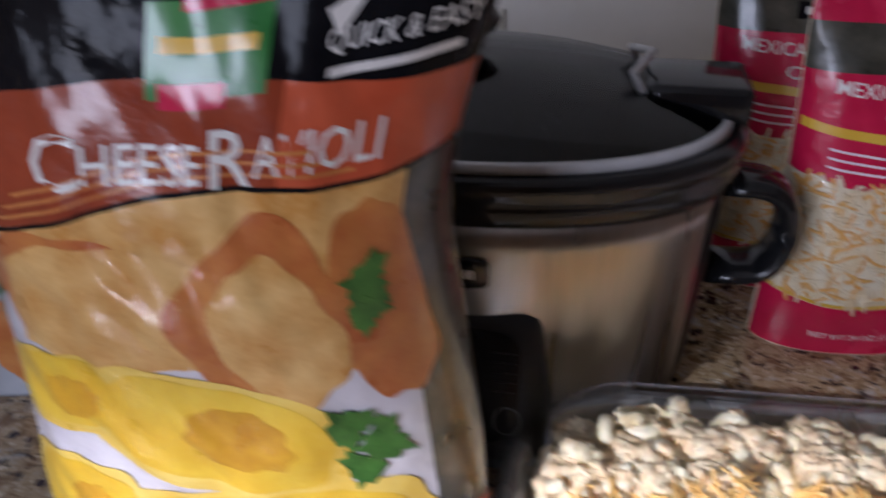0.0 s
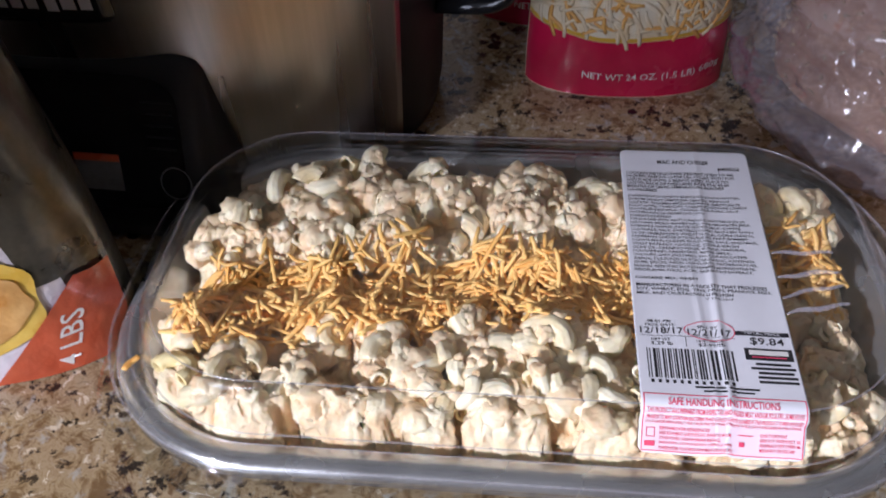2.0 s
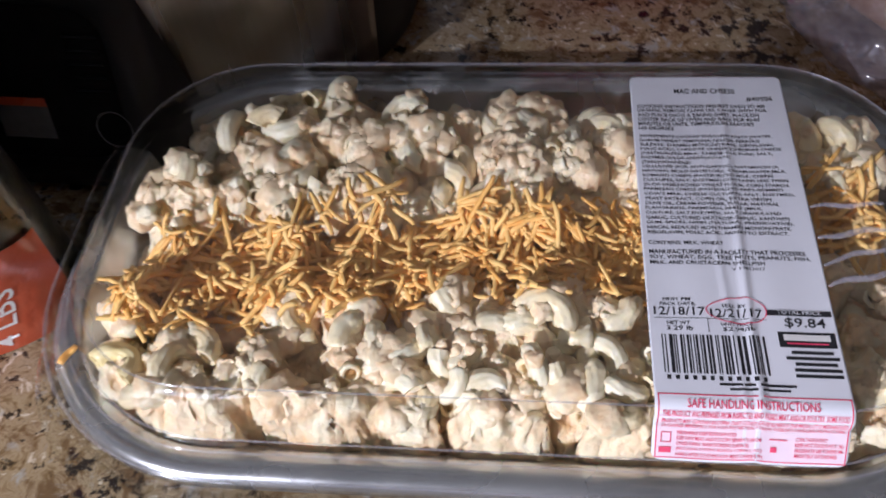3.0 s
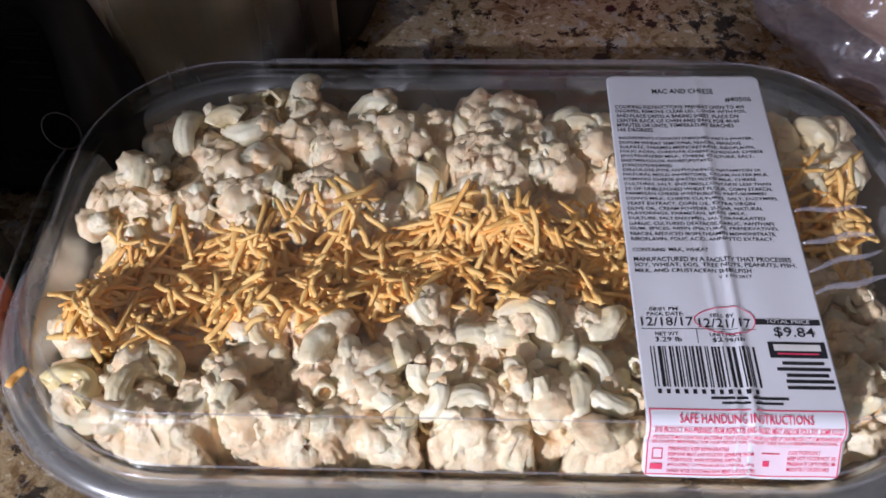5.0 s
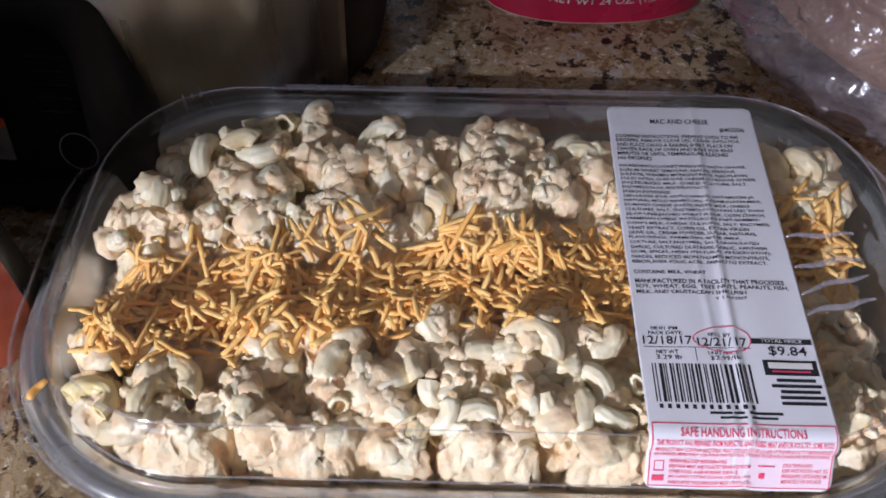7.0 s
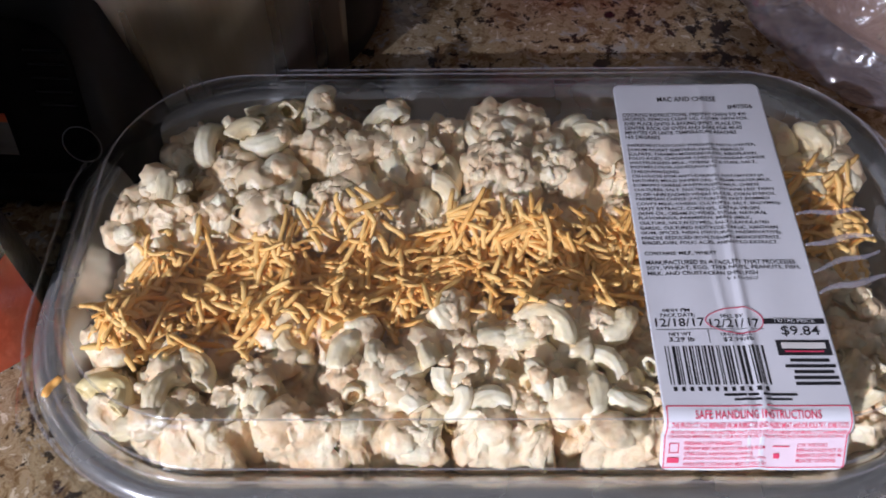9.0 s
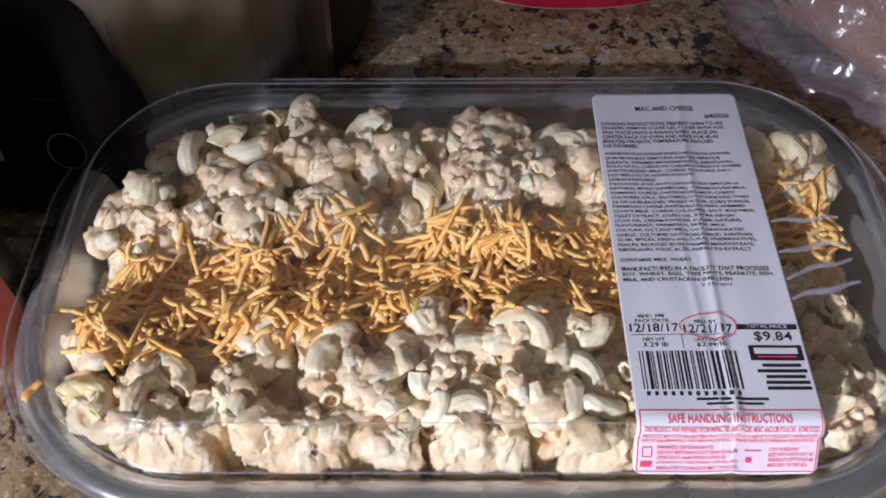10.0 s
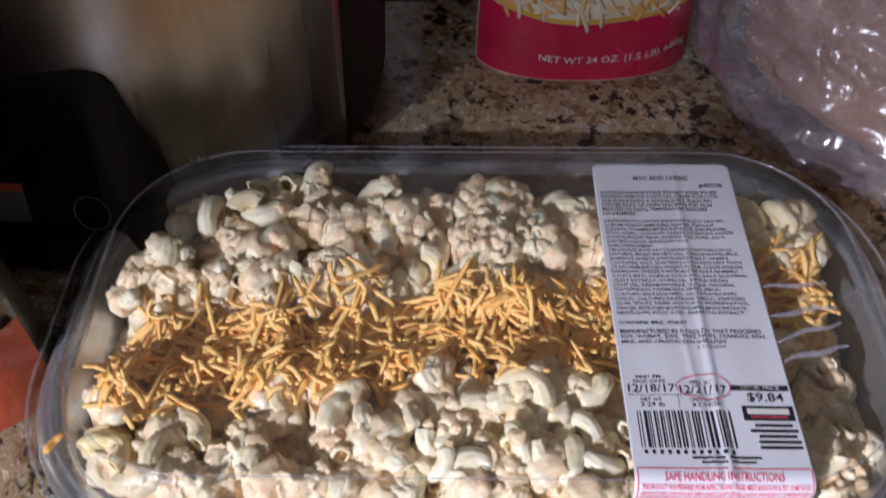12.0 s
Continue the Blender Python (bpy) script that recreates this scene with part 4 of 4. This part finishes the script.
# the pictured food
decal("picture_ground", band(lambda u: 0.158 + 0.05 * u, lambda u: BAND_LOW(u) - 0.002, -0.095, 0.120, 24, 6), rs, 0.0008, P_FILLING, rav)
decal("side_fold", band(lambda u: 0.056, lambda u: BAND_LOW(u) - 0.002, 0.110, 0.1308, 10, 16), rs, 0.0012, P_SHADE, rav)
decal("picture_sauce", blob(-0.055, 0.186, 0.050, 0.028, 4, 3, 2), rs, 0.0010, P_TOMATO, rav)
decal("picture_filling", blob(-0.040, 0.182, 0.058, 0.030, 6, 2.6, 9), rs, 0.0013, P_FILLING, rav)
decal("picture_filling", blob(0.040, 0.180, 0.044, 0.042, 38, 4, 5), rs, 0.0016, P_TOMATO, rav)
decal("picture_filling", blob(0.046, 0.176, 0.030, 0.036, 38, 3, 6), rs, 0.0019, P_FILLING, rav)
decal("picture_tomato", blob(0.098, 0.186, 0.020, 0.046, 8, 3, 7), rs, 0.0014, P_TOMATO, rav)
decal("picture_tomato", blob(-0.112, 0.195, 0.016, 0.022, 8, 2.2, 8), rs, 0.0014, P_TOMATO, rav)
for (cx, cy, rx, ry, turn, sd) in ((-0.080, 0.128, 0.040, 0.024, 12, 11), (0.005, 0.118, 0.068, 0.034, -8, 12), (-0.080, 0.050, 0.040, 0.036, 4, 13), (0.020, 0.048, 0.092, 0.040, 10, 14)):
    decal("ravioli_edge", blob(cx, cy, rx, ry, turn, 3.4, sd, 0.05), rs, 0.0018 + sd * 0.00004, P_RAV_EDGE, rav)
    decal("ravioli_top", blob(cx, cy + 0.002, rx * 0.88, ry * 0.84, turn, 3.0, sd + 20, 0.03), rs, 0.0023 + sd * 0.00004, P_RAV, rav)
    decal("ravioli_fold", blob(cx + rx * 0.18, cy + ry * 0.05, rx * 0.42, ry * 0.50, turn, 2.2, sd + 40, 0.10), rs, 0.0027 + sd * 0.00004, P_RAV_DEEP, rav)
decal("ravioli_opening", blob(0.082, 0.050, 0.028, 0.020, 30, 2.2, 71, 0.05), rs, 0.0037, P_FILLING, rav)
for cx, cy, r, turn in ((0.075, 0.128, 0.015, 20), (0.090, 0.118, 0.016, 80), (0.078, 0.104, 0.014, 140), (0.094, 0.200, 0.014, 60), (0.092, 0.186, 0.012, 10), (-0.118, 0.165, 0.014, 50)):
    pts = []
    for i in range(22):
        a = 2 * math.pi * i / 22
        q = r * (1.0 if i % 2 else 0.66) * (0.8 + 0.3 * math.cos(3 * a))
        pts.append((cx + q * math.cos(a + radians(turn)), cy + q * math.sin(a + radians(turn))))
    decal("parsley", polygon(pts, 1), rs, 0.0034, P_LEAF, rav)
decal("red_corner", polygon([(0.075, 0.001), (0.130, 0.001), (0.1308, 0.052), (0.123, 0.055)], 3), rs, 0.0040, P_RUST, rav)
bm = lettering("4 LBS", 0, 0, 0.032, 0.0085)
for vert in bm.verts:
    x, y = vert.co.x, vert.co.y
    vert.co.x, vert.co.y = 0.112 - y + 0.30 * x, 0.005 + x
decal("lettering", bm, rs, 0.0046, WHITE_INK, rav)

# a second frozen bag at its side
side_bag = thing("frozen_food_bag", pose(-0.545, 0.12, 0, 0, 0, 8), "grey printed frozen food bag with green leaves and orange pictures", "food bag")
ss = pouch_shape(0.20, 0.30, 0.045, 0.06, 9)
pouch("bag_body", ss, 0.20, 0.30, P_GREY, side_bag)
decal("green_print", band(lambda u: 0.19, lambda u: 0.285, -0.098, 0.098), ss, 0.0008, P_GREEN, side_bag)
decal("round_mark", blob(0.075, 0.13, 0.020, 0.030, 0, 2, 3, 0), ss, 0.0010, P_SHADE, side_bag)
decal("round_mark_field", blob(0.075, 0.13, 0.018, 0.028, 0, 2, 3, 0), ss, 0.0013, P_GREY, side_bag)
decal("picture_food", blob(0.050, 0.045, 0.045, 0.040, 0, 3, 8, 0.1), ss, 0.0010, P_TOMATO, side_bag)
decal("parsley", blob(0.080, 0.105, 0.012, 0.018, 30, 2, 8, 0.2), ss, 0.0015, P_LEAF, side_bag)


# the bags of shredded cheese
def cheese_bag(m, seed, label):
    bag = thing("cheese_bag", m, label, "food bag", "bags of shredded cheese")
    w, t = 0.132, 0.275
    cs = pouch_shape(w, t, 0.036, 0.05, seed, 0.35, 0.8, 0.002, 0.06)
    pouch("bag_body", cs, w, t, CHEESE_W, bag)
    edge = 0.0655
    decal("red_foot", band(lambda u: 0.001, lambda u: 0.042 - 1.6 * u * u * -1, -edge, edge), cs, 0.0008, P_RED, bag)
    decal("yellow_rule", band(lambda u: 0.0425 + 1.6 * u * u, lambda u: 0.0452 + 1.6 * u * u, -edge, edge), cs, 0.0009, P_YELLOW, bag)
    decal("red_band", band(lambda u: 0.136 + 1.5 * u * u, lambda u: 0.212, -edge, edge), cs, 0.0008, P_RED, bag)
    decal("dark_band", band(lambda u: 0.212, lambda u: 0.243, -edge, edge), cs, 0.0008, P_SHADE, bag)
    decal("red_head", band(lambda u: 0.243, lambda u: 0.272, -edge, edge), cs, 0.0008, P_RED, bag)
    decal("yellow_band", band(lambda u: 0.168 + 1.4 * u * u, lambda u: 0.1745 + 1.4 * u * u, -0.0635, 0.0635), cs, 0.0013, P_YELLOW, bag)
    decal("brand_block", band(lambda u: 0.222, lambda u: 0.234, -0.01, 0.064, 10, 2), cs, 0.0013, P_BLACK, bag)
    decal("brand_bar", band(lambda u: 0.2255, lambda u: 0.2305, -0.004, 0.058, 10, 2), cs, 0.0018, WHITE_INK, bag)
    for words, u, wid, v0, hh in (("NET WT 24 OZ. (1.5 LB) 680g", -0.030, 0.088, 0.0125, 0.0062), ("MEXICAN STYLE", -0.046, 0.094, 0.196, 0.0095), ("CHEESE", -0.012, 0.058, 0.180, 0.0095)):
        bm = lettering(words, u, v0, wid, hh)
        for vert in bm.verts:
            vert.co.y += 1.2 * vert.co.x * vert.co.x
        decal("lettering", bm, cs, 0.0018, WHITE_INK, bag)
    for k in range(3):
        decal("small_print", band(lambda u, k=k: 0.146 + 0.006 * k + 1.4 * u * u, lambda u, k=k: 0.1476 + 0.006 * k + 1.4 * u * u, -0.045, 0.05, 16, 1), cs, 0.0013, PINK_INK, bag)
    r, heap = random.Random(seed), {CHEESE_O: bmesh.new(), CHEESE_W: bmesh.new()}
    for k in range(420):
        u, v = r.uniform(-0.060, 0.060), r.uniform(0.040, 0.150)
        if v < 0.046 + 1.6 * u * u or v > 0.137 + 1.5 * u * u:
            continue
        key = CHEESE_O if r.random() < 0.42 else CHEESE_W
        bm = heap[key]
        start = len(bm.verts)
        bm.from_mesh(SHREDS[r.randrange(14)])
        bm.verts.ensure_lookup_table()
        a = r.uniform(0, math.pi)
        c, s = math.cos(a), math.sin(a)
        for vert in bm.verts[start:]:
            x, y, z = vert.co * 1.15
            uu, vv = u + x * c - y * s, v + x * s + y * c
            p, q = Vector(cs(uu, vv)), Vector(cs(uu, vv, True))
            vert.co = p + Vector((0, -1, 0)) * (0.0006 + z)
    for key, bm in heap.items():
        tagged(part("shredded_cheese", bm, key, bag), kind="stuff")
    film = part("window_film", mapped(band(lambda u: 0.044 + 1.6 * u * u, lambda u: 0.138 + 1.5 * u * u, -0.064, 0.064, 30, 16), cs, 0.0034), FILM2, bag)
    film.visible_shadow = False
    return bag


cheese_bag(pose(0.068, 0.232, 0, 0, 0, 2), 21, "red bag of shredded cheese with a clear window")
cheese_bag(pose(0.024, 0.318, 0, 0, 0, -4), 33, "red bag of shredded cheese behind the slow cooker handle")

# ---- the slow cooker ----
cooker = thing("slow_cooker", pose(-0.232, 0.203, 0, 0, 0, -3), "oval stainless steel slow cooker with black rim and glass lid", "slow cooker")
A, B, PW = 0.187, 0.120, 2.3
body_rings = [oval(A * k - d, B * k - d, z, 96, PW) for k, d, z in ((0.80, 0, 0.006), (0.90, 0, 0.002), (0.945, 0, 0.006), (0.96, 0, 0.02), (0.985, 0, 0.10), (1.0, 0, 0.165), (0.97, 0, 0.170), (0.93, 0, 0.170))]
part("body", loft(body_rings, True), BLACK, cooker)
wrap = []
for j in range(9):
    z = 0.012 + 0.153 * j / 8
    k = 0.955 + 0.045 * j / 8
    row = []
    for i in range(61):
        t = radians(-90 + (i - 30) / 30 * 64)
        c, s = math.cos(t), math.sin(t)
        row.append(((A * k + 0.0022) * math.copysign(abs(c) ** (2 / PW), c), (B * k + 0.0022) * math.copysign(abs(s) ** (2 / PW), s), z))
    wrap.append(row)
solid(part("steel_wrap", loft(wrap, wrap=False), STEEL, cooker, "brushed stainless steel front"), 0.0012)
rim = [oval(A * k, B * k, z, 96, PW) for k, z in ((0.97, 0.163), (1.02, 0.163), (1.035, 0.168), (1.035, 0.176), (1.025, 0.180), (1.04, 0.183), (1.045, 0.188), (1.035, 0.193), (0.98, 0.195), (0.93, 0.192), (0.92, 0.17), (0.90, 0.05), (0.80, 0.03))]
part("rim", loft(rim, False, True), GLOSS_BLACK, cooker)
lid_rings = [oval(A * k, B * k, z, 96, PW) for k, z in ((0.965, 0.197), (0.94, 0.200), (0.85, 0.206), (0.65, 0.216), (0.40, 0.223), (0.20, 0.226), (0.05, 0.2265))]
solid(part("glass_lid", loft(lid_rings, False, True), clear("cooker_glass", 1.55, 0.03, (0.40, 0.40, 0.39)), cooker, "smoked clear glass lid"), 0.003)
part("lid_seal", loft([oval(A * k, B * k, z, 96, PW) for k, z in ((0.955, 0.194), (0.985, 0.195), (0.985, 0.200), (0.960, 0.2015), (0.955, 0.194))]), CHROME, cooker)
part("lid_knob", loft([oval(r * 1.35, r, z, 40) for r, z in ((0.012, 0.226), (0.012, 0.234), (0.022, 0.241), (0.025, 0.248), (0.022, 0.255), (0.012, 0.258))], True, True), GLOSS_BLACK, cooker)
for sx in (-1, 1):
    pts = [(sx * (A * 0.975 + 0.050 * math.sin(math.pi * k / 24) ** 0.38), 0, 0.148 - 0.068 * (0.5 - 0.5 * math.cos(math.pi * k / 24))) for k in range(25)]
    h = part("side_handle", tube(pts, 0.0085, 14, True), GLOSS_BLACK, cooker)
    h.data.transform(Matrix.Diagonal((1, 2.6, 1, 1)))
    part("lid_clip", box(min(sx * 0.128, sx * 0.192), max(sx * 0.128, sx * 0.192), -0.030, 0.030, 0.196, 0.220, 0.006), GLOSS_BLACK, cooker)
    part("clip_wire", tube([(sx * 0.125, -0.028, 0.214), (sx * 0.118, -0.026, 0.226), (sx * 0.130, 0.0, 0.232), (sx * 0.118, 0.026, 0.226), (sx * 0.125, 0.028, 0.214)], 0.0028, 8), CHROME, cooker)
# the sloping control panel
def panel_ring(x0, x1, front, z, r):
    arc = [radians(90 * k / 6) for k in range(7)]
    left = [(x0 + r - r * math.cos(a), front + r - r * math.sin(a), z) for a in arc]
    right = [(x1 - r + r * math.sin(a), front + r - r * math.cos(a), z) for a in arc]
    return left + right + [(x1, -0.060, z), (x0, -0.060, z)]


bm = loft([panel_ring(-0.078, 0.086, -0.148, 0.004, 0.012), panel_ring(-0.080, 0.088, -0.149, 0.018, 0.012), panel_ring(-0.071, 0.077, -0.1255, 0.093, 0.012), panel_ring(-0.069, 0.075, -0.122, 0.099, 0.012),
           panel_ring(-0.065, 0.071, -0.117, 0.103, 0.011), panel_ring(-0.059, 0.065, -0.111, 0.105, 0.009)], True, True)
panel = part("control_panel", bm, BLACK, cooker, "black plastic control panel")


def panel_surface(u, v):
    k = (v - 0.018) / 0.080
    return (u, -0.149 + 0.025 * k, v)


def on_panel(name, bm, lift, material, label=""):
    return part(name, mapped(bm, panel_surface, lift), material, panel, label)


on_panel("panel_face", blob(0.0, 0.060, 0.066, 0.036, 0, 6, 0, 0.0), 0.0008, GLOSS_BLACK)
on_panel("display", rectangle(0.004, 0.034, 0.030, 0.052, 4, 4), 0.0016, DISPLAY, "small grey display")
on_panel("display_top", rectangle(0.004, 0.050, 0.030, 0.054, 4, 1), 0.0020, P_RUST)


def ring_shape(cx, cy, r, w):
    bm = bmesh.new()
    g = [[bm.verts.new((cx + q * math.cos(a), cy + q * math.sin(a), 0)) for q in (r - w, r + w)] for a in np.linspace(0, 2 * math.pi, 49)[:-1]]
    for i in range(48):
        a, b = g[i], g[(i + 1) % 48]
        bm.faces.new((a[0], a[1], b[1], b[0]))
    return bm


on_panel("button_ring", ring_shape(0.060, 0.040, 0.0085, 0.00028), 0.0014, RING_GREY)
part("button", mapped(blob(0.060, 0.040, 0.0076, 0.0076, 0, 2, 0, 0), panel_surface, 0.0018), GLOSS_BLACK, panel)
for k in range(5):
    on_panel("panel_mark", rectangle(0.047, 0.058 + 0.006 * k, 0.063, 0.0588 + 0.006 * k, 3, 1), 0.0014, FAINT)


def front_surface(u, v):
    c = min(0.999, abs(u) / (A * 0.99))
    return (u, -(B * (0.955 + 0.045 * v / 0.165) + 0.0030) * (1 - c ** PW) ** (1 / PW), v)


badge = part("badge", mapped(blob(0.004, 0.133, 0.040, 0.0105, 0, 7, 0, 0, 4, 48), front_surface, 0.0012), GLOSS_BLACK, cooker, "black brand badge")
solid(badge, 0.0016)
for u0, u1, v0, v1 in ((-0.031, -0.024, 0.130, 0.137), (-0.022, -0.016, 0.130, 0.135), (-0.014, -0.008, 0.130, 0.135), (-0.006, 0.000, 0.130, 0.135), (0.002, 0.008, 0.130, 0.135), (0.012, 0.018, 0.129, 0.138), (0.020, 0.027, 0.130, 0.137), (0.029, 0.035, 0.130, 0.136)):
    part("badge_bar", mapped(rectangle(u0, v0, u1, v1, 3, 3), front_surface, 0.0026), CHROME, badge)

# ---- the bread ----
loaf = thing("bread_loaf", pose(0.276, 0.154, 0, 0, 0, -42), "brown seeded bread loaf inside a clear plastic bag", "bread")
bm = bmesh.new()
bmesh.ops.create_icosphere(bm, subdivisions=5, radius=1)
for v in bm.verts:
    p = v.co.copy()
    q = (abs(p.x) ** 4 + abs(p.y) ** 3.4 + abs(p.z) ** 3.4) ** (-1 / 3.6)
    k = q * (1 + 0.05 * noise.noise(p * 2.5) + 0.02 * noise.noise(p * 9))
    v.co = (p.x * k * 0.126, p.y * k * 0.074, 0.058 + p.z * k * 0.054)
crust = part("crust", bm, CRUST, loaf)
seeds, r = bmesh.new(), random.Random(8)
verts = [v.co.copy() for v in crust.data.vertices if v.co.z > 0.03]
for k in range(700):
    p = r.choice(verts) + Vector((r.uniform(-0.002, 0.002), r.uniform(-0.002, 0.002), 0))
    start = len(seeds.verts)
    bmesh.ops.create_icosphere(seeds, subdivisions=1, radius=0.0016, matrix=Matrix.Translation(p) @ Euler((r.uniform(0, 6), r.uniform(0, 6), 0)).to_matrix().to_4x4() @ Matrix.Diagonal((1.5, 0.8, 0.5, 1)))
tagged(part("seeds", seeds, SEED, loaf), kind="stuff")

bag = thing("bread_bag", pose(0.300, 0.135, 0, 0, 0, -42), "crumpled clear plastic bread bag with purple print", "bread bag")
bm = bmesh.new()
bmesh.ops.create_icosphere(bm, subdivisions=6, radius=1)
for v in bm.verts:
    p = v.co.copy()
    q = (abs(p.x) ** 3 + abs(p.y) ** 3 + abs(p.z) ** 3) ** (-1 / 3)
    f = 0.0
    for s, a in ((2.2, 0.06), (4.5, 0.040), (9.0, 0.024), (18.0, 0.011)):
        f += a * (1 - 2.4 * abs(noise.noise(Vector((p.x * s * 1.2, p.y * s + p.x * s, p.z * s)) + Vector((3, 1, s)))))
    k = q * (1 + f)
    z = 0.060 + p.z * k * 0.060
    flare = max(0.0, 1 - z / 0.06)
    v.co = (p.x * k * (0.170 + 0.012 * flare), p.y * k * (0.092 + 0.020 * flare), max(0.0015, z))
film = part("film", bm, FILM, bag, "clear crinkled film")
film.visible_shadow = False


def bag_surface(u, v):
    """The film's outer left end, where the print lies."""
    return (-0.160 - 0.006 * math.cos(v * 12) + 0.004 * noise.noise(Vector((u * 30, v * 30, 4))), -u, v)


def bag_top(u, v):
    return (u, v, 0.1215 + 0.003 * noise.noise(Vector((u * 25, v * 25, 1))) - 9 * v * v)


part("purple_print", mapped(polygon([(0.02, 0.066), (0.034, 0.088), (0.030, 0.104), (0.018, 0.098), (0.022, 0.084)], 2), bag_surface, 0.004), P_PURPLE, bag)
part("purple_print", mapped(polygon([(-0.10, 0.0), (0.12, 0.0), (0.12, 0.045), (-0.085, 0.045)], 3), bag_top, 0.004), P_PURPLE, bag)
part("white_print", mapped(polygon([(-0.112, -0.004), (0.12, -0.004), (0.12, 0.0), (-0.10, 0.0)], 2), bag_top, 0.005), WHITE_INK, bag)
